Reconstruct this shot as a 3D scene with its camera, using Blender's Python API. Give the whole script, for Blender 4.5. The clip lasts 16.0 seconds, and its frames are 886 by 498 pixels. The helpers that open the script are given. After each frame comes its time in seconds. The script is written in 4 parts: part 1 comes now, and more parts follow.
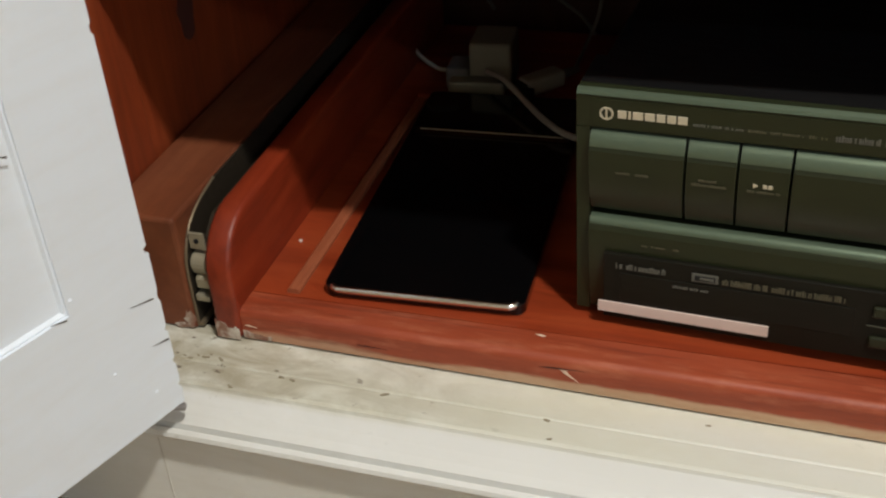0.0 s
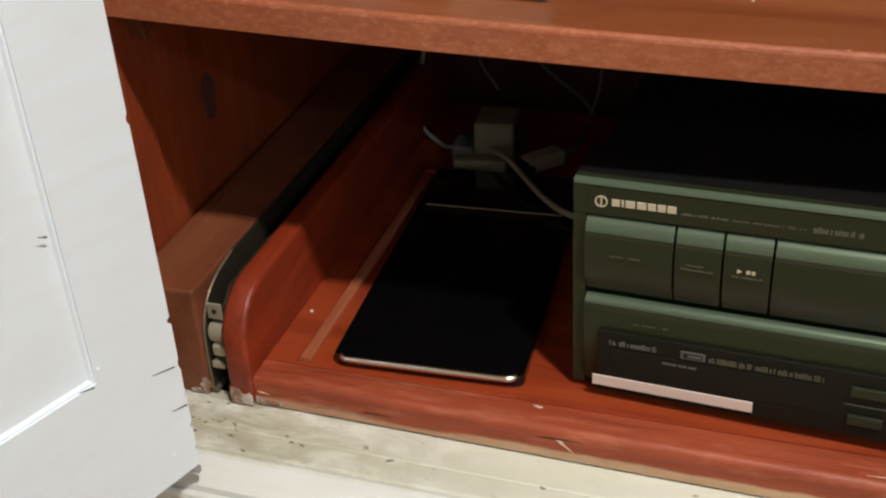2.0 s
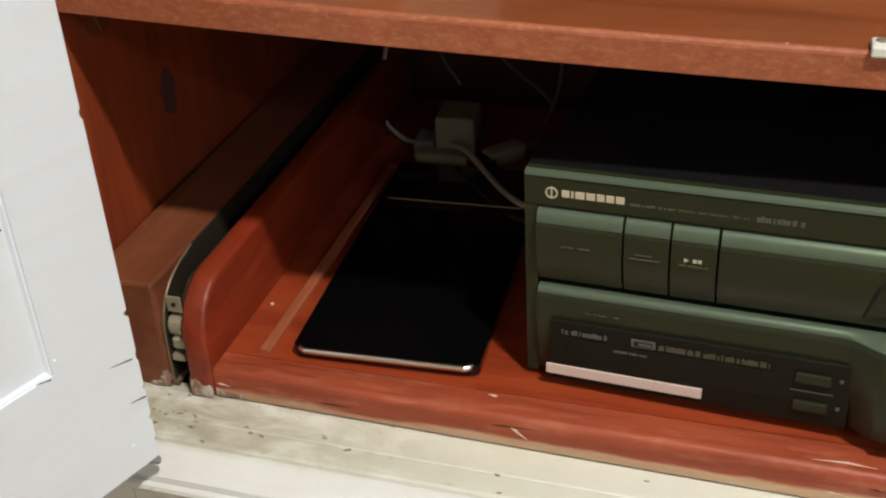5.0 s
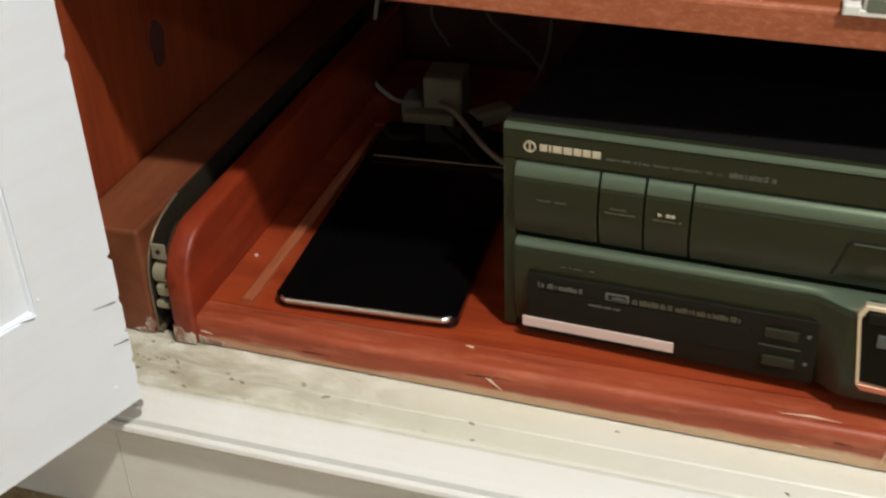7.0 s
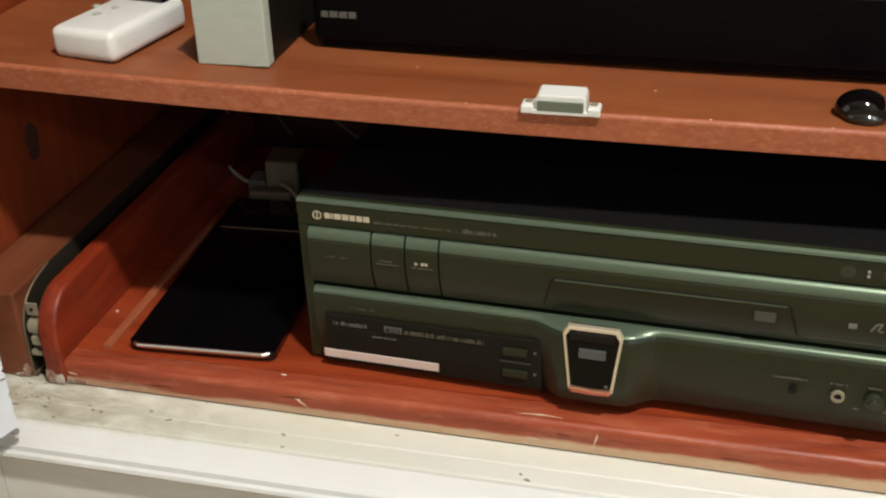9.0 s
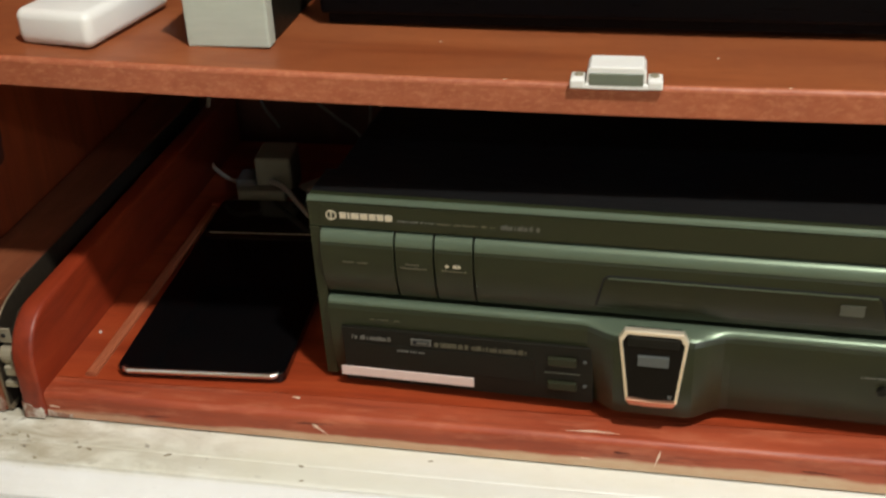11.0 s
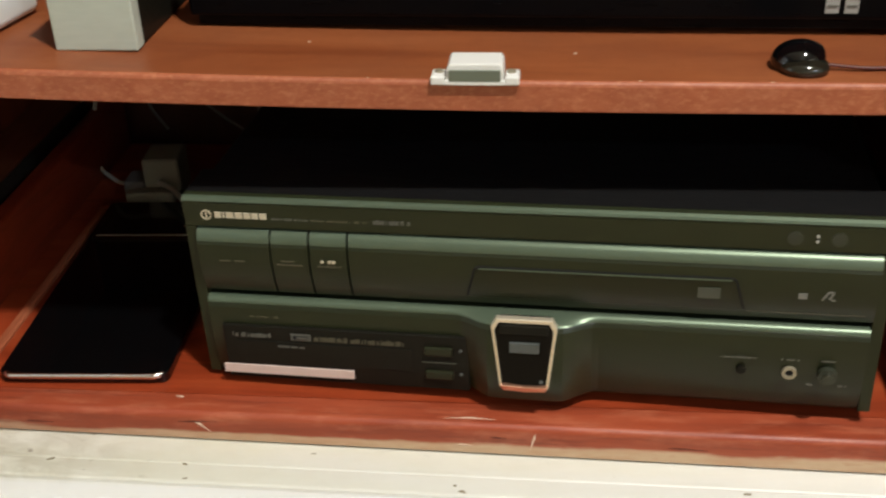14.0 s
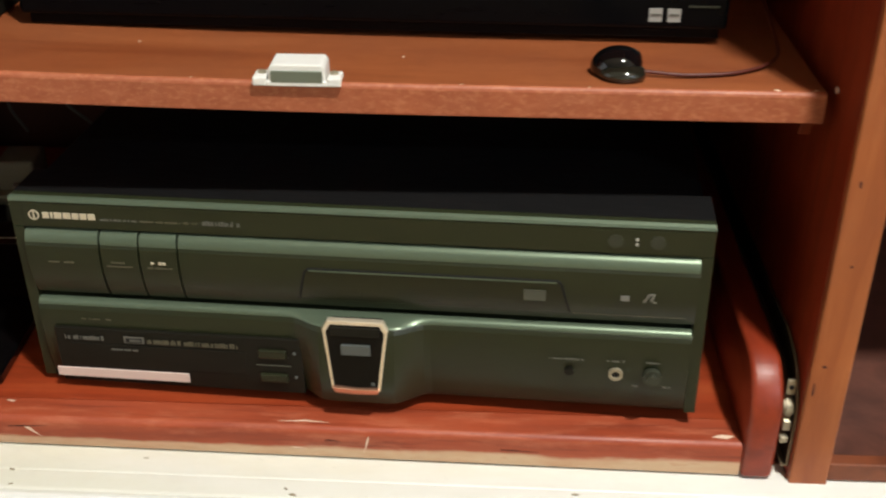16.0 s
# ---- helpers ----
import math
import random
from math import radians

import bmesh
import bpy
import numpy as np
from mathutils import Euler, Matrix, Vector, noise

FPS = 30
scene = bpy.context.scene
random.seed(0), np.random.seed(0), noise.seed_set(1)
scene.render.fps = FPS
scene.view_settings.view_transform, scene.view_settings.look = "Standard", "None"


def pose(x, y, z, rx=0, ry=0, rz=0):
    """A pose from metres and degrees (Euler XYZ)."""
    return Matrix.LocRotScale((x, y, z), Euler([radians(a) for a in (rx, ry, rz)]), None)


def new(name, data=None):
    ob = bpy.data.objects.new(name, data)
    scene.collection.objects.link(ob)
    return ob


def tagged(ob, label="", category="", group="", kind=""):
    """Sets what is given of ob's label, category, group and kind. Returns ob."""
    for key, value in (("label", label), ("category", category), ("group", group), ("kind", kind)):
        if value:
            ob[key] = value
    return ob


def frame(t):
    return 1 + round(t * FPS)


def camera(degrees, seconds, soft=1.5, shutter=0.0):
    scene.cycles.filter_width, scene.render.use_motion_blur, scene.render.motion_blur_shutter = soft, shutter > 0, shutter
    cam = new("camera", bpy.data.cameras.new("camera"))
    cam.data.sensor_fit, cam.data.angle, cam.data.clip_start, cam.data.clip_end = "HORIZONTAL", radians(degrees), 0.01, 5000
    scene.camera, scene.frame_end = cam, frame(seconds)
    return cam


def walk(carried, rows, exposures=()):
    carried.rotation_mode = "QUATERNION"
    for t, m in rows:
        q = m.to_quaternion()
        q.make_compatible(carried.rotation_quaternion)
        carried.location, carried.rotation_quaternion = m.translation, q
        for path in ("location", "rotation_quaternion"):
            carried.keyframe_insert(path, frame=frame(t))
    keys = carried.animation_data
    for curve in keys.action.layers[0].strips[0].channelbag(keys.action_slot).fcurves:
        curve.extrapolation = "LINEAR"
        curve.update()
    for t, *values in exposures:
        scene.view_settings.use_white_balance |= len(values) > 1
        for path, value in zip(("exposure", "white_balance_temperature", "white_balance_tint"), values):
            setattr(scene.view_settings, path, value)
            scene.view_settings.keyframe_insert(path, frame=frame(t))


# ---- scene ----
EXPOSURES = ((0.0, -0.34), (0.5, -0.28), (1.5, -0.15), (3.0, -0.06), (8.5, -0.06), (11.0, 0.06), (12.0, -0.02), (13.5, -0.04), (15.0, 0.10), (16.0, 0.16))
cam = camera(43.59, 16.0, 2.2, 0.5)


def view(x, y, z, yaw, pitch, roll):
    """The camera's pose: heading to the left of +y, upward tilt and roll, in degrees."""
    return pose(x, y, z, 0, 0, yaw) @ pose(0, 0, 0, 90 + pitch) @ pose(0, 0, 0, 0, 0, roll)


# seconds, x, y, z, yaw, pitch, roll
PATH = [
    (0.0, -0.0933, -0.4629, 0.5062, 18.89, -34.28, -3.94),
    (0.5, -0.0916, -0.4689, 0.5133, 19.93, -34.26, -4.06),
    (1.0, -0.0889, -0.4798, 0.5248, 19.58, -32.65, -3.38),
    (1.5, -0.0909, -0.4849, 0.5315, 19.30, -31.64, -2.70),
    (2.0, -0.0860, -0.4871, 0.5361, 18.79, -31.39, -2.96),
    (2.5, -0.0845, -0.4895, 0.5285, 18.64, -31.95, -2.99),
    (3.0, -0.0788, -0.4897, 0.5335, 18.41, -32.15, -3.15),
    (3.5, -0.0721, -0.4927, 0.5362, 18.07, -31.86, -2.84),
    (4.0, -0.0730, -0.4917, 0.5380, 17.54, -31.57, -2.67),
    (6.5, -0.0627, -0.4932, 0.5355, 17.77, -32.03, -2.93),
    (7.0, -0.0551, -0.5047, 0.5320, 17.55, -32.86, -1.56),
    (7.5, 0.0050, -0.5585, 0.5571, 16.72, -32.32, -1.96),
    (8.0, 0.0579, -0.5914, 0.5887, 14.31, -31.49, -1.20),
    (8.5, 0.0757, -0.6209, 0.6013, 14.13, -30.05, -4.40),
    (8.7, 0.0752, -0.6362, 0.6100, 14.09, -29.45, -2.20),
    (10.8, 0.0200, -0.5670, 0.5710, 10.64, -28.69, -1.50),
    (11.0, 0.0107, -0.5621, 0.5674, 10.91, -29.57, -2.49),
    (11.5, 0.0151, -0.5637, 0.5587, 12.03, -30.06, -2.67),
    (12.0, 0.0215, -0.5622, 0.5631, 11.76, -30.26, -2.40),
    (12.5, 0.0153, -0.5603, 0.5630, 11.58, -30.42, -2.18),
    (13.0, 0.0243, -0.5675, 0.5635, 11.62, -29.98, -3.16),
    (13.5, 0.0355, -0.5708, 0.5693, 8.75, -30.14, -3.05),
    (14.0, 0.0448, -0.5717, 0.5729, 6.57, -29.92, -2.03),
    (14.5, 0.0556, -0.5634, 0.5785, 4.55, -29.49, -0.84),
    (15.0, 0.0582, -0.5512, 0.5733, 3.52, -29.65, -0.68),
    (15.5, 0.0706, -0.5392, 0.5619, 2.01, -30.14, 1.35),
    (16.0, 0.1050, -0.5721, 0.5671, 2.45, -29.29, 0.29),
]
walk(cam, [(row[0], view(*row[1:])) for row in PATH], EXPOSURES)

# ---- light ----
world = bpy.data.worlds.new("world")
scene.world = world
world.use_nodes = True
world.node_tree.nodes["Background"].inputs["Color"].default_value = (1.0, 0.93, 0.82, 1)
world.node_tree.nodes["Background"].inputs["Strength"].default_value = 0.05

# a bright ceiling lamp in front of the cabinet, and a cooler, dimmer one far back in the room
LAMPS = (((0.64, -0.78, 2.36), 0.14, 62, (1.0, 0.97, 0.90)), ((2.45, -3.05, 2.36), 0.22, 36, (0.66, 0.80, 1.0)))
for place, wide, watts, tint in LAMPS:
    lamp_data = bpy.data.lights.new("lamp_light", "AREA")
    lamp_data.shape, lamp_data.size, lamp_data.energy, lamp_data.color = "DISK", wide, watts, tint
    lamp_light = new("lamp_light", lamp_data)
    lamp_light.matrix_world = pose(place[0], place[1], place[2] - 0.075)


# ---- materials ----
def material(name, color, rough=0.5, metal=0.0, spec=0.5, coat=0.0):
    m = bpy.data.materials.new(name)
    m.use_nodes = True
    b = m.node_tree.nodes["Principled BSDF"]
    b.inputs["Base Color"].default_value = (*color, 1)
    b.inputs["Roughness"].default_value = rough
    b.inputs["Metallic"].default_value = metal
    b.inputs["Specular IOR Level"].default_value = spec
    b.inputs["Coat Weight"].default_value = coat
    return m


def node(m, kind, **values):
    n = m.node_tree.nodes.new(kind)
    for key, value in values.items():
        n.inputs[key].default_value = value
    return n


def coords(m, scale, turn=(0, 0, 0)):
    tc, mp = node(m, "ShaderNodeTexCoord"), node(m, "ShaderNodeMapping", Scale=scale, Rotation=turn)
    m.node_tree.links.new(tc.outputs["Object"], mp.inputs["Vector"])
    return mp.outputs["Vector"]


def ramp(m, source, stops):
    n = m.node_tree.nodes.new("ShaderNodeValToRGB")
    m.node_tree.links.new(source, n.inputs["Fac"])
    els = n.color_ramp.elements
    while len(els) < len(stops):
        els.new(0.5)
    for e, (at, c) in zip(els, stops):
        e.position, e.color = at, (*c, 1) if len(c) == 3 else c
    return n.outputs["Color"]


def mix(m, fac, a, b, blend="MIX"):
    n = m.node_tree.nodes.new("ShaderNodeMix")
    n.data_type, n.blend_type = "RGBA", blend
    for sock, value in ((n.inputs[0], fac), (n.inputs[6], a), (n.inputs[7], b)):
        if isinstance(value, (int, float)):
            sock.default_value = value
        elif isinstance(value, tuple):
            sock.default_value = (*value, 1)
        else:
            m.node_tree.links.new(value, sock)
    return n.outputs[2]


def noise_of(m, vec, scale, detail=4, rough=0.55, distort=0.0):
    n = node(m, "ShaderNodeTexNoise", Scale=scale, Detail=detail, Roughness=rough, Distortion=distort)
    m.node_tree.links.new(vec, n.inputs["Vector"])
    return n.outputs["Fac"]


def finish(m, color=None, rough=None, height=None, bump=0.1, dist=0.001):
    b, ln = m.node_tree.nodes["Principled BSDF"], m.node_tree.links
    if color is not None:
        ln.new(color, b.inputs["Base Color"])
    if rough is not None:
        ln.new(rough, b.inputs["Roughness"])
    if height is not None:
        n = node(m, "ShaderNodeBump", Strength=bump, Distance=dist)
        ln.new(height, n.inputs["Height"])
        ln.new(n.outputs["Normal"], b.inputs["Normal"])
    return m


def stained_wood(name, dark, mid, light, grain_scale, rough=0.42, worn=0.0):
    """Stained and varnished wood with its grain along the mapped x axis; grain_scale stretches it."""
    m = material(name, mid, rough, 0, 0.45)
    v = coords(m, grain_scale)
    big = noise_of(m, v, 6.0, 5, 0.6, 0.6)
    fine = noise_of(m, coords(m, tuple(5 * g for g in grain_scale)), 9.0, 6, 0.7)
    blotch = noise_of(m, coords(m, (1, 1, 1)), 14.0, 4, 0.6)
    c = ramp(m, big, ((0.28, dark), (0.52, mid), (0.75, light)))
    c = mix(m, ramp(m, fine, ((0.35, (0.25,) * 3), (0.7, (0.0,) * 3))), c, dark)
    c = mix(m, ramp(m, blotch, ((0.35, (0.0,) * 3), (0.75, (0.45,) * 3))), c, tuple(x * 0.62 for x in mid))
    if worn:
        chips = noise_of(m, coords(m, (0.5, 1, 1)), 380.0, 4, 0.7)
        c = mix(m, ramp(m, chips, ((0.50, (0.0,) * 3), (0.64, (worn,) * 3))), c, (0.60, 0.25, 0.12))
        c = mix(m, ramp(m, noise_of(m, coords(m, (0.3, 1, 1)), 120.0, 4, 0.7), ((0.30, (worn,) * 3), (0.42, (0.0,) * 3))), c, dark)
    r = ramp(m, blotch, ((0.3, (rough - 0.1,) * 3), (0.8, (rough + 0.15,) * 3)))
    return finish(m, c, r, fine, 0.12, 0.0006)


RED = stained_wood("red_stained_wood", (0.17, 0.022, 0.006), (0.315, 0.046, 0.013), (0.40, 0.076, 0.022), (1.2, 9, 9), 0.42)
RED_UP = stained_wood("red_stained_panel", (0.16, 0.026, 0.008), (0.29, 0.050, 0.014), (0.36, 0.075, 0.022), (9, 9, 1.0), 0.45)
RED_DEEP = stained_wood("red_stained_board", (0.14, 0.016, 0.005), (0.26, 0.032, 0.010), (0.33, 0.050, 0.015), (9, 1.2, 9), 0.40)
RED_PART = stained_wood("deep_red_panel", (0.15, 0.016, 0.004), (0.30, 0.034, 0.008), (0.37, 0.052, 0.013), (9, 9, 1.0), 0.45)


def rail_wood():
    m = stained_wood("worn_rail_wood", (0.20, 0.030, 0.010), (0.35, 0.064, 0.024), (0.44, 0.105, 0.045), (1.2, 9, 9), 0.48)
    ln, b = m.node_tree.links, m.node_tree.nodes["Principled BSDF"]
    red = b.inputs["Base Color"].links[0].from_socket
    tc, sep = node(m, "ShaderNodeTexCoord"), node(m, "ShaderNodeSeparateXYZ")
    ln.new(tc.outputs["Object"], sep.inputs[0])
    wave = noise_of(m, coords(m, (1, 4, 4)), 9.0, 6, 0.6)
    drop = node(m, "ShaderNodeMath")
    drop.operation, drop.inputs[1].default_value = "MULTIPLY_ADD", -0.018
    ln.new(wave, drop.inputs[0])
    ln.new(sep.outputs["Z"], drop.inputs[2])
    low = node(m, "ShaderNodeMapRange", **{"From Min": 0.1108, "From Max": 0.1080, "To Min": 0.0, "To Max": 0.9})
    ln.new(drop.outputs[0], low.inputs["Value"])
    along = node(m, "ShaderNodeMapRange", **{"From Min": -0.36, "From Max": -0.05, "To Min": 0.55, "To Max": 1.0})
    ln.new(sep.outputs["X"], along.inputs["Value"])
    bare = mix(m, 1.0, low.outputs[0], along.outputs[0], "MULTIPLY")
    lines = noise_of(m, coords(m, (0.9, 26, 26)), 8.0, 7, 0.7, 0.5)
    red = mix(m, ramp(m, lines, ((0.30, (0.75,) * 3), (0.46, (0.0,) * 3))), red, (0.11, 0.014, 0.006))
    rub = noise_of(m, coords(m, (1.5, 7, 7)), 16.0, 6, 0.7)
    red = mix(m, ramp(m, rub, ((0.50, (0.0,) * 3), (0.75, (0.6,) * 3))), red, (0.52, 0.17, 0.090))
    ln.new(mix(m, bare, red, ramp(m, rub, ((0.3, (0.50, 0.30, 0.17)), (0.6, (0.56, 0.41, 0.26)), (0.8, (0.40, 0.17, 0.08))))), b.inputs["Base Color"])
    return m


RAIL = rail_wood()
# shade in the base board's joint, painted as a thin darker strip
JOINT_SHADE = material("joint_shade", (0.58, 0.56, 0.50), 0.8)
KNOT = material("dark_knot_wood", (0.070, 0.016, 0.010), 0.85)
ORANGE = stained_wood("orange_stained_shelf", (0.20, 0.050, 0.016), (0.27, 0.078, 0.026), (0.33, 0.105, 0.038), (1.0, 6, 6), 0.45)
ORANGE_UP = stained_wood("orange_stained_edge", (0.24, 0.06, 0.018), (0.345, 0.10, 0.030), (0.42, 0.14, 0.048), (10, 10, 1.2), 0.45)
BATTEN = stained_wood("pale_red_batten", (0.26, 0.07, 0.03), (0.38, 0.11, 0.05), (0.46, 0.17, 0.08), (9, 1.2, 9), 0.4)
EDGE = stained_wood("speckled_shelf_edge", (0.30, 0.075, 0.030), (0.37, 0.105, 0.045), (0.45, 0.15, 0.072), (14, 24, 24), 0.55, 0.30)
BROWN = stained_wood("brown_bare_wood", (0.10, 0.026, 0.010), (0.19, 0.052, 0.019), (0.26, 0.085, 0.034), (6, 1.0, 6), 0.55)
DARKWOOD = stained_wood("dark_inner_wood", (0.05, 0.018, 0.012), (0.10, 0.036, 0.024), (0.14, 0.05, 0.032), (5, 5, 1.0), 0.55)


def white_paint(name, base, dirt, dirt_amount, chip_amount=0.0, local=False):
    """Brushed gloss paint. local: the grime and the bared wood gather at the hinge end of the ledge, where the door rubs."""
    m = material(name, base, 0.4, 0, 0.4)
    v = coords(m, (1, 1, 1))
    streak = noise_of(m, coords(m, (3.5, 9, 9) if local else (2.5, 14, 14)), 5.0, 6, 0.65, 0.9)
    blot = noise_of(m, v, 22.0, 6, 0.65)
    fac = ramp(m, streak, ((0.40, (0.0,) * 3), (0.62 if local else 0.78, (dirt_amount,) * 3)))
    fac2 = ramp(m, blot, ((0.44, (0.0,) * 3), (0.62 if local else 0.8, (dirt_amount * 0.8,) * 3)))
    chip = None
    if chip_amount:
        chip = ramp(m, noise_of(m, coords(m, (1, 2.2, 2.2)), 75.0, 5, 0.65), ((0.645 if local else 0.685, (0.0,) * 3), (0.67 if local else 0.715, (chip_amount,) * 3)))
    if local:
        tc, sep = node(m, "ShaderNodeTexCoord"), node(m, "ShaderNodeSeparateXYZ")
        m.node_tree.links.new(tc.outputs["Object"], sep.inputs[0])
        near = node(m, "ShaderNodeMapRange", **{"From Min": -0.20, "From Max": -0.37, "To Min": 0.10, "To Max": 1.0})
        m.node_tree.links.new(sep.outputs["X"], near.inputs["Value"])
        flat = node(m, "ShaderNodeMapRange", **{"From Min": 0.106, "From Max": 0.1105, "To Min": 0.12, "To Max": 1.0})
        m.node_tree.links.new(sep.outputs["Z"], flat.inputs["Value"])
        both = mix(m, 1.0, near.outputs[0], flat.outputs[0], "MULTIPLY")
        fac, fac2, chip = mix(m, 1.0, fac, both, "MULTIPLY"), mix(m, 1.0, fac2, both, "MULTIPLY"), mix(m, 1.0, chip, both, "MULTIPLY")
    if local:
        yellow = noise_of(m, coords(m, (0.8, 3, 3)), 11.0, 5, 0.6)
        worn_top = mix(m, 1.0, flat.outputs[0], ramp(m, yellow, ((0.3, (0.55,) * 3), (0.65, (1.0,) * 3))), "MULTIPLY")
        base = mix(m, worn_top, (0.73, 0.73, 0.71), (0.66, 0.65, 0.54))
    c = mix(m, fac, base, dirt)
    c = mix(m, fac2, c, dirt)
    if chip is not None:
        c = mix(m, chip, c, (0.13, 0.10, 0.07))
    return finish(m, c, ramp(m, blot, ((0.3, (0.34,) * 3), (0.8, (0.55,) * 3))), noise_of(m, v, 90.0, 5, 0.6), 0.14, 0.0007)


WHITE = white_paint("white_door_paint", (0.775, 0.835, 0.91), (0.70, 0.70, 0.69), 0.25)
CREAM = white_paint("worn_cream_paint", (0.70, 0.70, 0.62), (0.37, 0.33, 0.235), 0.9, 1.0, True)
TRIM = white_paint("white_trim_paint", (0.78, 0.78, 0.74), (0.60, 0.57, 0.48), 0.3, 0.2)


def fascia(name, base, rough, metal, spec=0.28):
    m = material(name, base, rough, metal, spec)
    n = noise_of(m, coords(m, (1, 6, 6)), 40.0, 5, 0.6)
    c = mix(m, ramp(m, n, ((0.35, (0.0,) * 3), (0.8, (0.35,) * 3))), base, tuple(x * 0.7 for x in base))
    return finish(m, c, ramp(m, n, ((0.3, (rough - 0.05,) * 3), (0.8, (rough + 0.1,) * 3))), noise_of(m, coords(m, (1, 1, 1)), 900.0, 2), 0.05, 0.0002)


GREEN_BLACK = fascia("green_black_fascia", (0.0165, 0.0212, 0.0080), 0.38, 0.0, 0.42)
# lighter copy of the fascia colour, painting the sheen on the player's edges
GREEN_SHEEN = material("green_bevel_sheen", (0.118, 0.158, 0.108), 0.36, 0.5, 0.4)
BLACK_STEEL = fascia("black_steel_cover", (0.0042, 0.0042, 0.0045), 0.55, 0.0)
BLACK = fascia("black_plastic", (0.0085, 0.0078, 0.0050), 0.48, 0.0, 0.2)
SEAM = material("dark_seam", (0.004, 0.004, 0.004), 0.8)
GLOSS = material("gloss_black", (0.0022, 0.0022, 0.0025), 0.06, 0, 0.5, 0.3)
LENS = material("smoky_lens", (0.012, 0.012, 0.008), 0.10, 0, 0.6, 0.4)
DOOR_DARK = fascia("dark_green_door", (0.0140, 0.0165, 0.0058), 0.38, 0.0, 0.40)
BLACK_GLASS = material("black_window_glass", (0.003, 0.003, 0.003), 0.12, 0, 0.22)
SATIN = fascia("satin_black_front", (0.0018, 0.0020, 0.0025), 0.30, 0.0, 0.09)
CHROME = material("chrome", (0.90, 0.89, 0.86), 0.15, 1.0)
COPPER = material("pale_gilt_metal", (0.95, 0.85, 0.66), 0.30, 0.7)
REDDISH_METAL = material("reddish_metal", (0.80, 0.44, 0.30), 0.3, 0.9)
SILVER_INK = material("silver_ink", (0.62, 0.56, 0.42), 0.45, 0.3)
FORMAT_GREY = material("pale_grey_print", (0.33, 0.33, 0.30), 0.5)
DIM_INK = material("dim_grey_ink", (0.105, 0.105, 0.088), 0.5)
DISC_GREY = material("dim_disc_print", (0.058, 0.062, 0.045), 0.5)
MARK_GREY = material("faded_grey_print", (0.17, 0.17, 0.15), 0.5)
GOLD_INK = material("dim_gold_ink", (0.085, 0.078, 0.048), 0.5)
SENSOR = material("dull_green_lens", (0.030, 0.034, 0.022), 0.45)
GREY_PANEL = material("grey_display", (0.085, 0.095, 0.09), 0.35)
STICKER = finish(material("pink_white_sticker", (0.66, 0.52, 0.46), 0.55))
PLASTIC_WHITE = finish(material("white_plastic", (0.74, 0.74, 0.70), 0.35))
PLASTIC_GREY = fascia("pale_grey_plastic", (0.46, 0.50, 0.42), 0.5, 0.0)
CATCH_DARK = material("catch_roller_grey", (0.13, 0.15, 0.11), 0.45)
STEEL = fascia("greasy_slide_steel", (0.22, 0.17, 0.11), 0.48, 0.6)
CHANNEL_BLACK = fascia("black_channel_steel", (0.045, 0.035, 0.024), 0.5, 0.4)
STEEL_BRIGHT = fascia("zinc_plated_steel", (0.40, 0.36, 0.26), 0.42, 0.5)
CABLE_GREY = material("grey_cable", (0.42, 0.42, 0.36), 0.5)
CABLE_DIM = material("dull_grey_cable", (0.14, 0.14, 0.13), 0.55)
CABLE_RED = material("dark_red_cable", (0.085, 0.016, 0.009), 0.5)
ADAPTER = fascia("grey_adapter_plastic", (0.28, 0.28, 0.21), 0.5, 0.0)
WALL = finish(material("room_wall_paint", (0.76, 0.74, 0.69), 0.8))
LAMP_GLASS = material("lamp_glass", (0.9, 0.9, 0.85), 0.4)
lb = LAMP_GLASS.node_tree.nodes["Principled BSDF"]
lb.inputs["Emission Color"].default_value, lb.inputs["Emission Strength"].default_value = (1.0, 0.86, 0.66, 1), 7.0


def carpet_material():
    m = material("tan_carpet", (0.36, 0.27, 0.16), 0.95, 0, 0.1)
    n = noise_of(m, coords(m, (1, 1, 1)), 160.0, 4, 0.7)
    w = noise_of(m, coords(m, (1, 1, 1)), 14.0, 3, 0.5)
    c = ramp(m, n, ((0.3, (0.18, 0.12, 0.06)), (0.55, (0.40, 0.30, 0.17)), (0.75, (0.58, 0.47, 0.30))))
    return finish(m, mix(m, ramp(m, w, ((0.3, (0, 0, 0)), (0.8, (0.4,) * 3))), c, (0.25, 0.18, 0.10)), None, n, 0.8, 0.006)


CARPET = carpet_material()


# ---- building helpers ----
def link_mesh(name, bm, mat, smooth=False):
    bmesh.ops.recalc_face_normals(bm, faces=bm.faces)
    me = bpy.data.meshes.new(name)
    bm.to_mesh(me)
    bm.free()
    if smooth:
        for p in me.polygons:
            p.use_smooth = True
        me.set_sharp_from_angle(angle=radians(40 if smooth is True else smooth))
    me.materials.append(mat)
    return new(name, me)


def part(name, bm, mat, parent, label="", smooth=False):
    ob = link_mesh(name, bm, mat, smooth)
    ob.parent = parent
    return tagged(ob, label)


def thing(name, m, label, category, group="", kind=""):
    ob = new(name)
    ob.empty_display_size = 0.02
    ob.matrix_world = m
    return tagged(ob, label, category, group, kind)


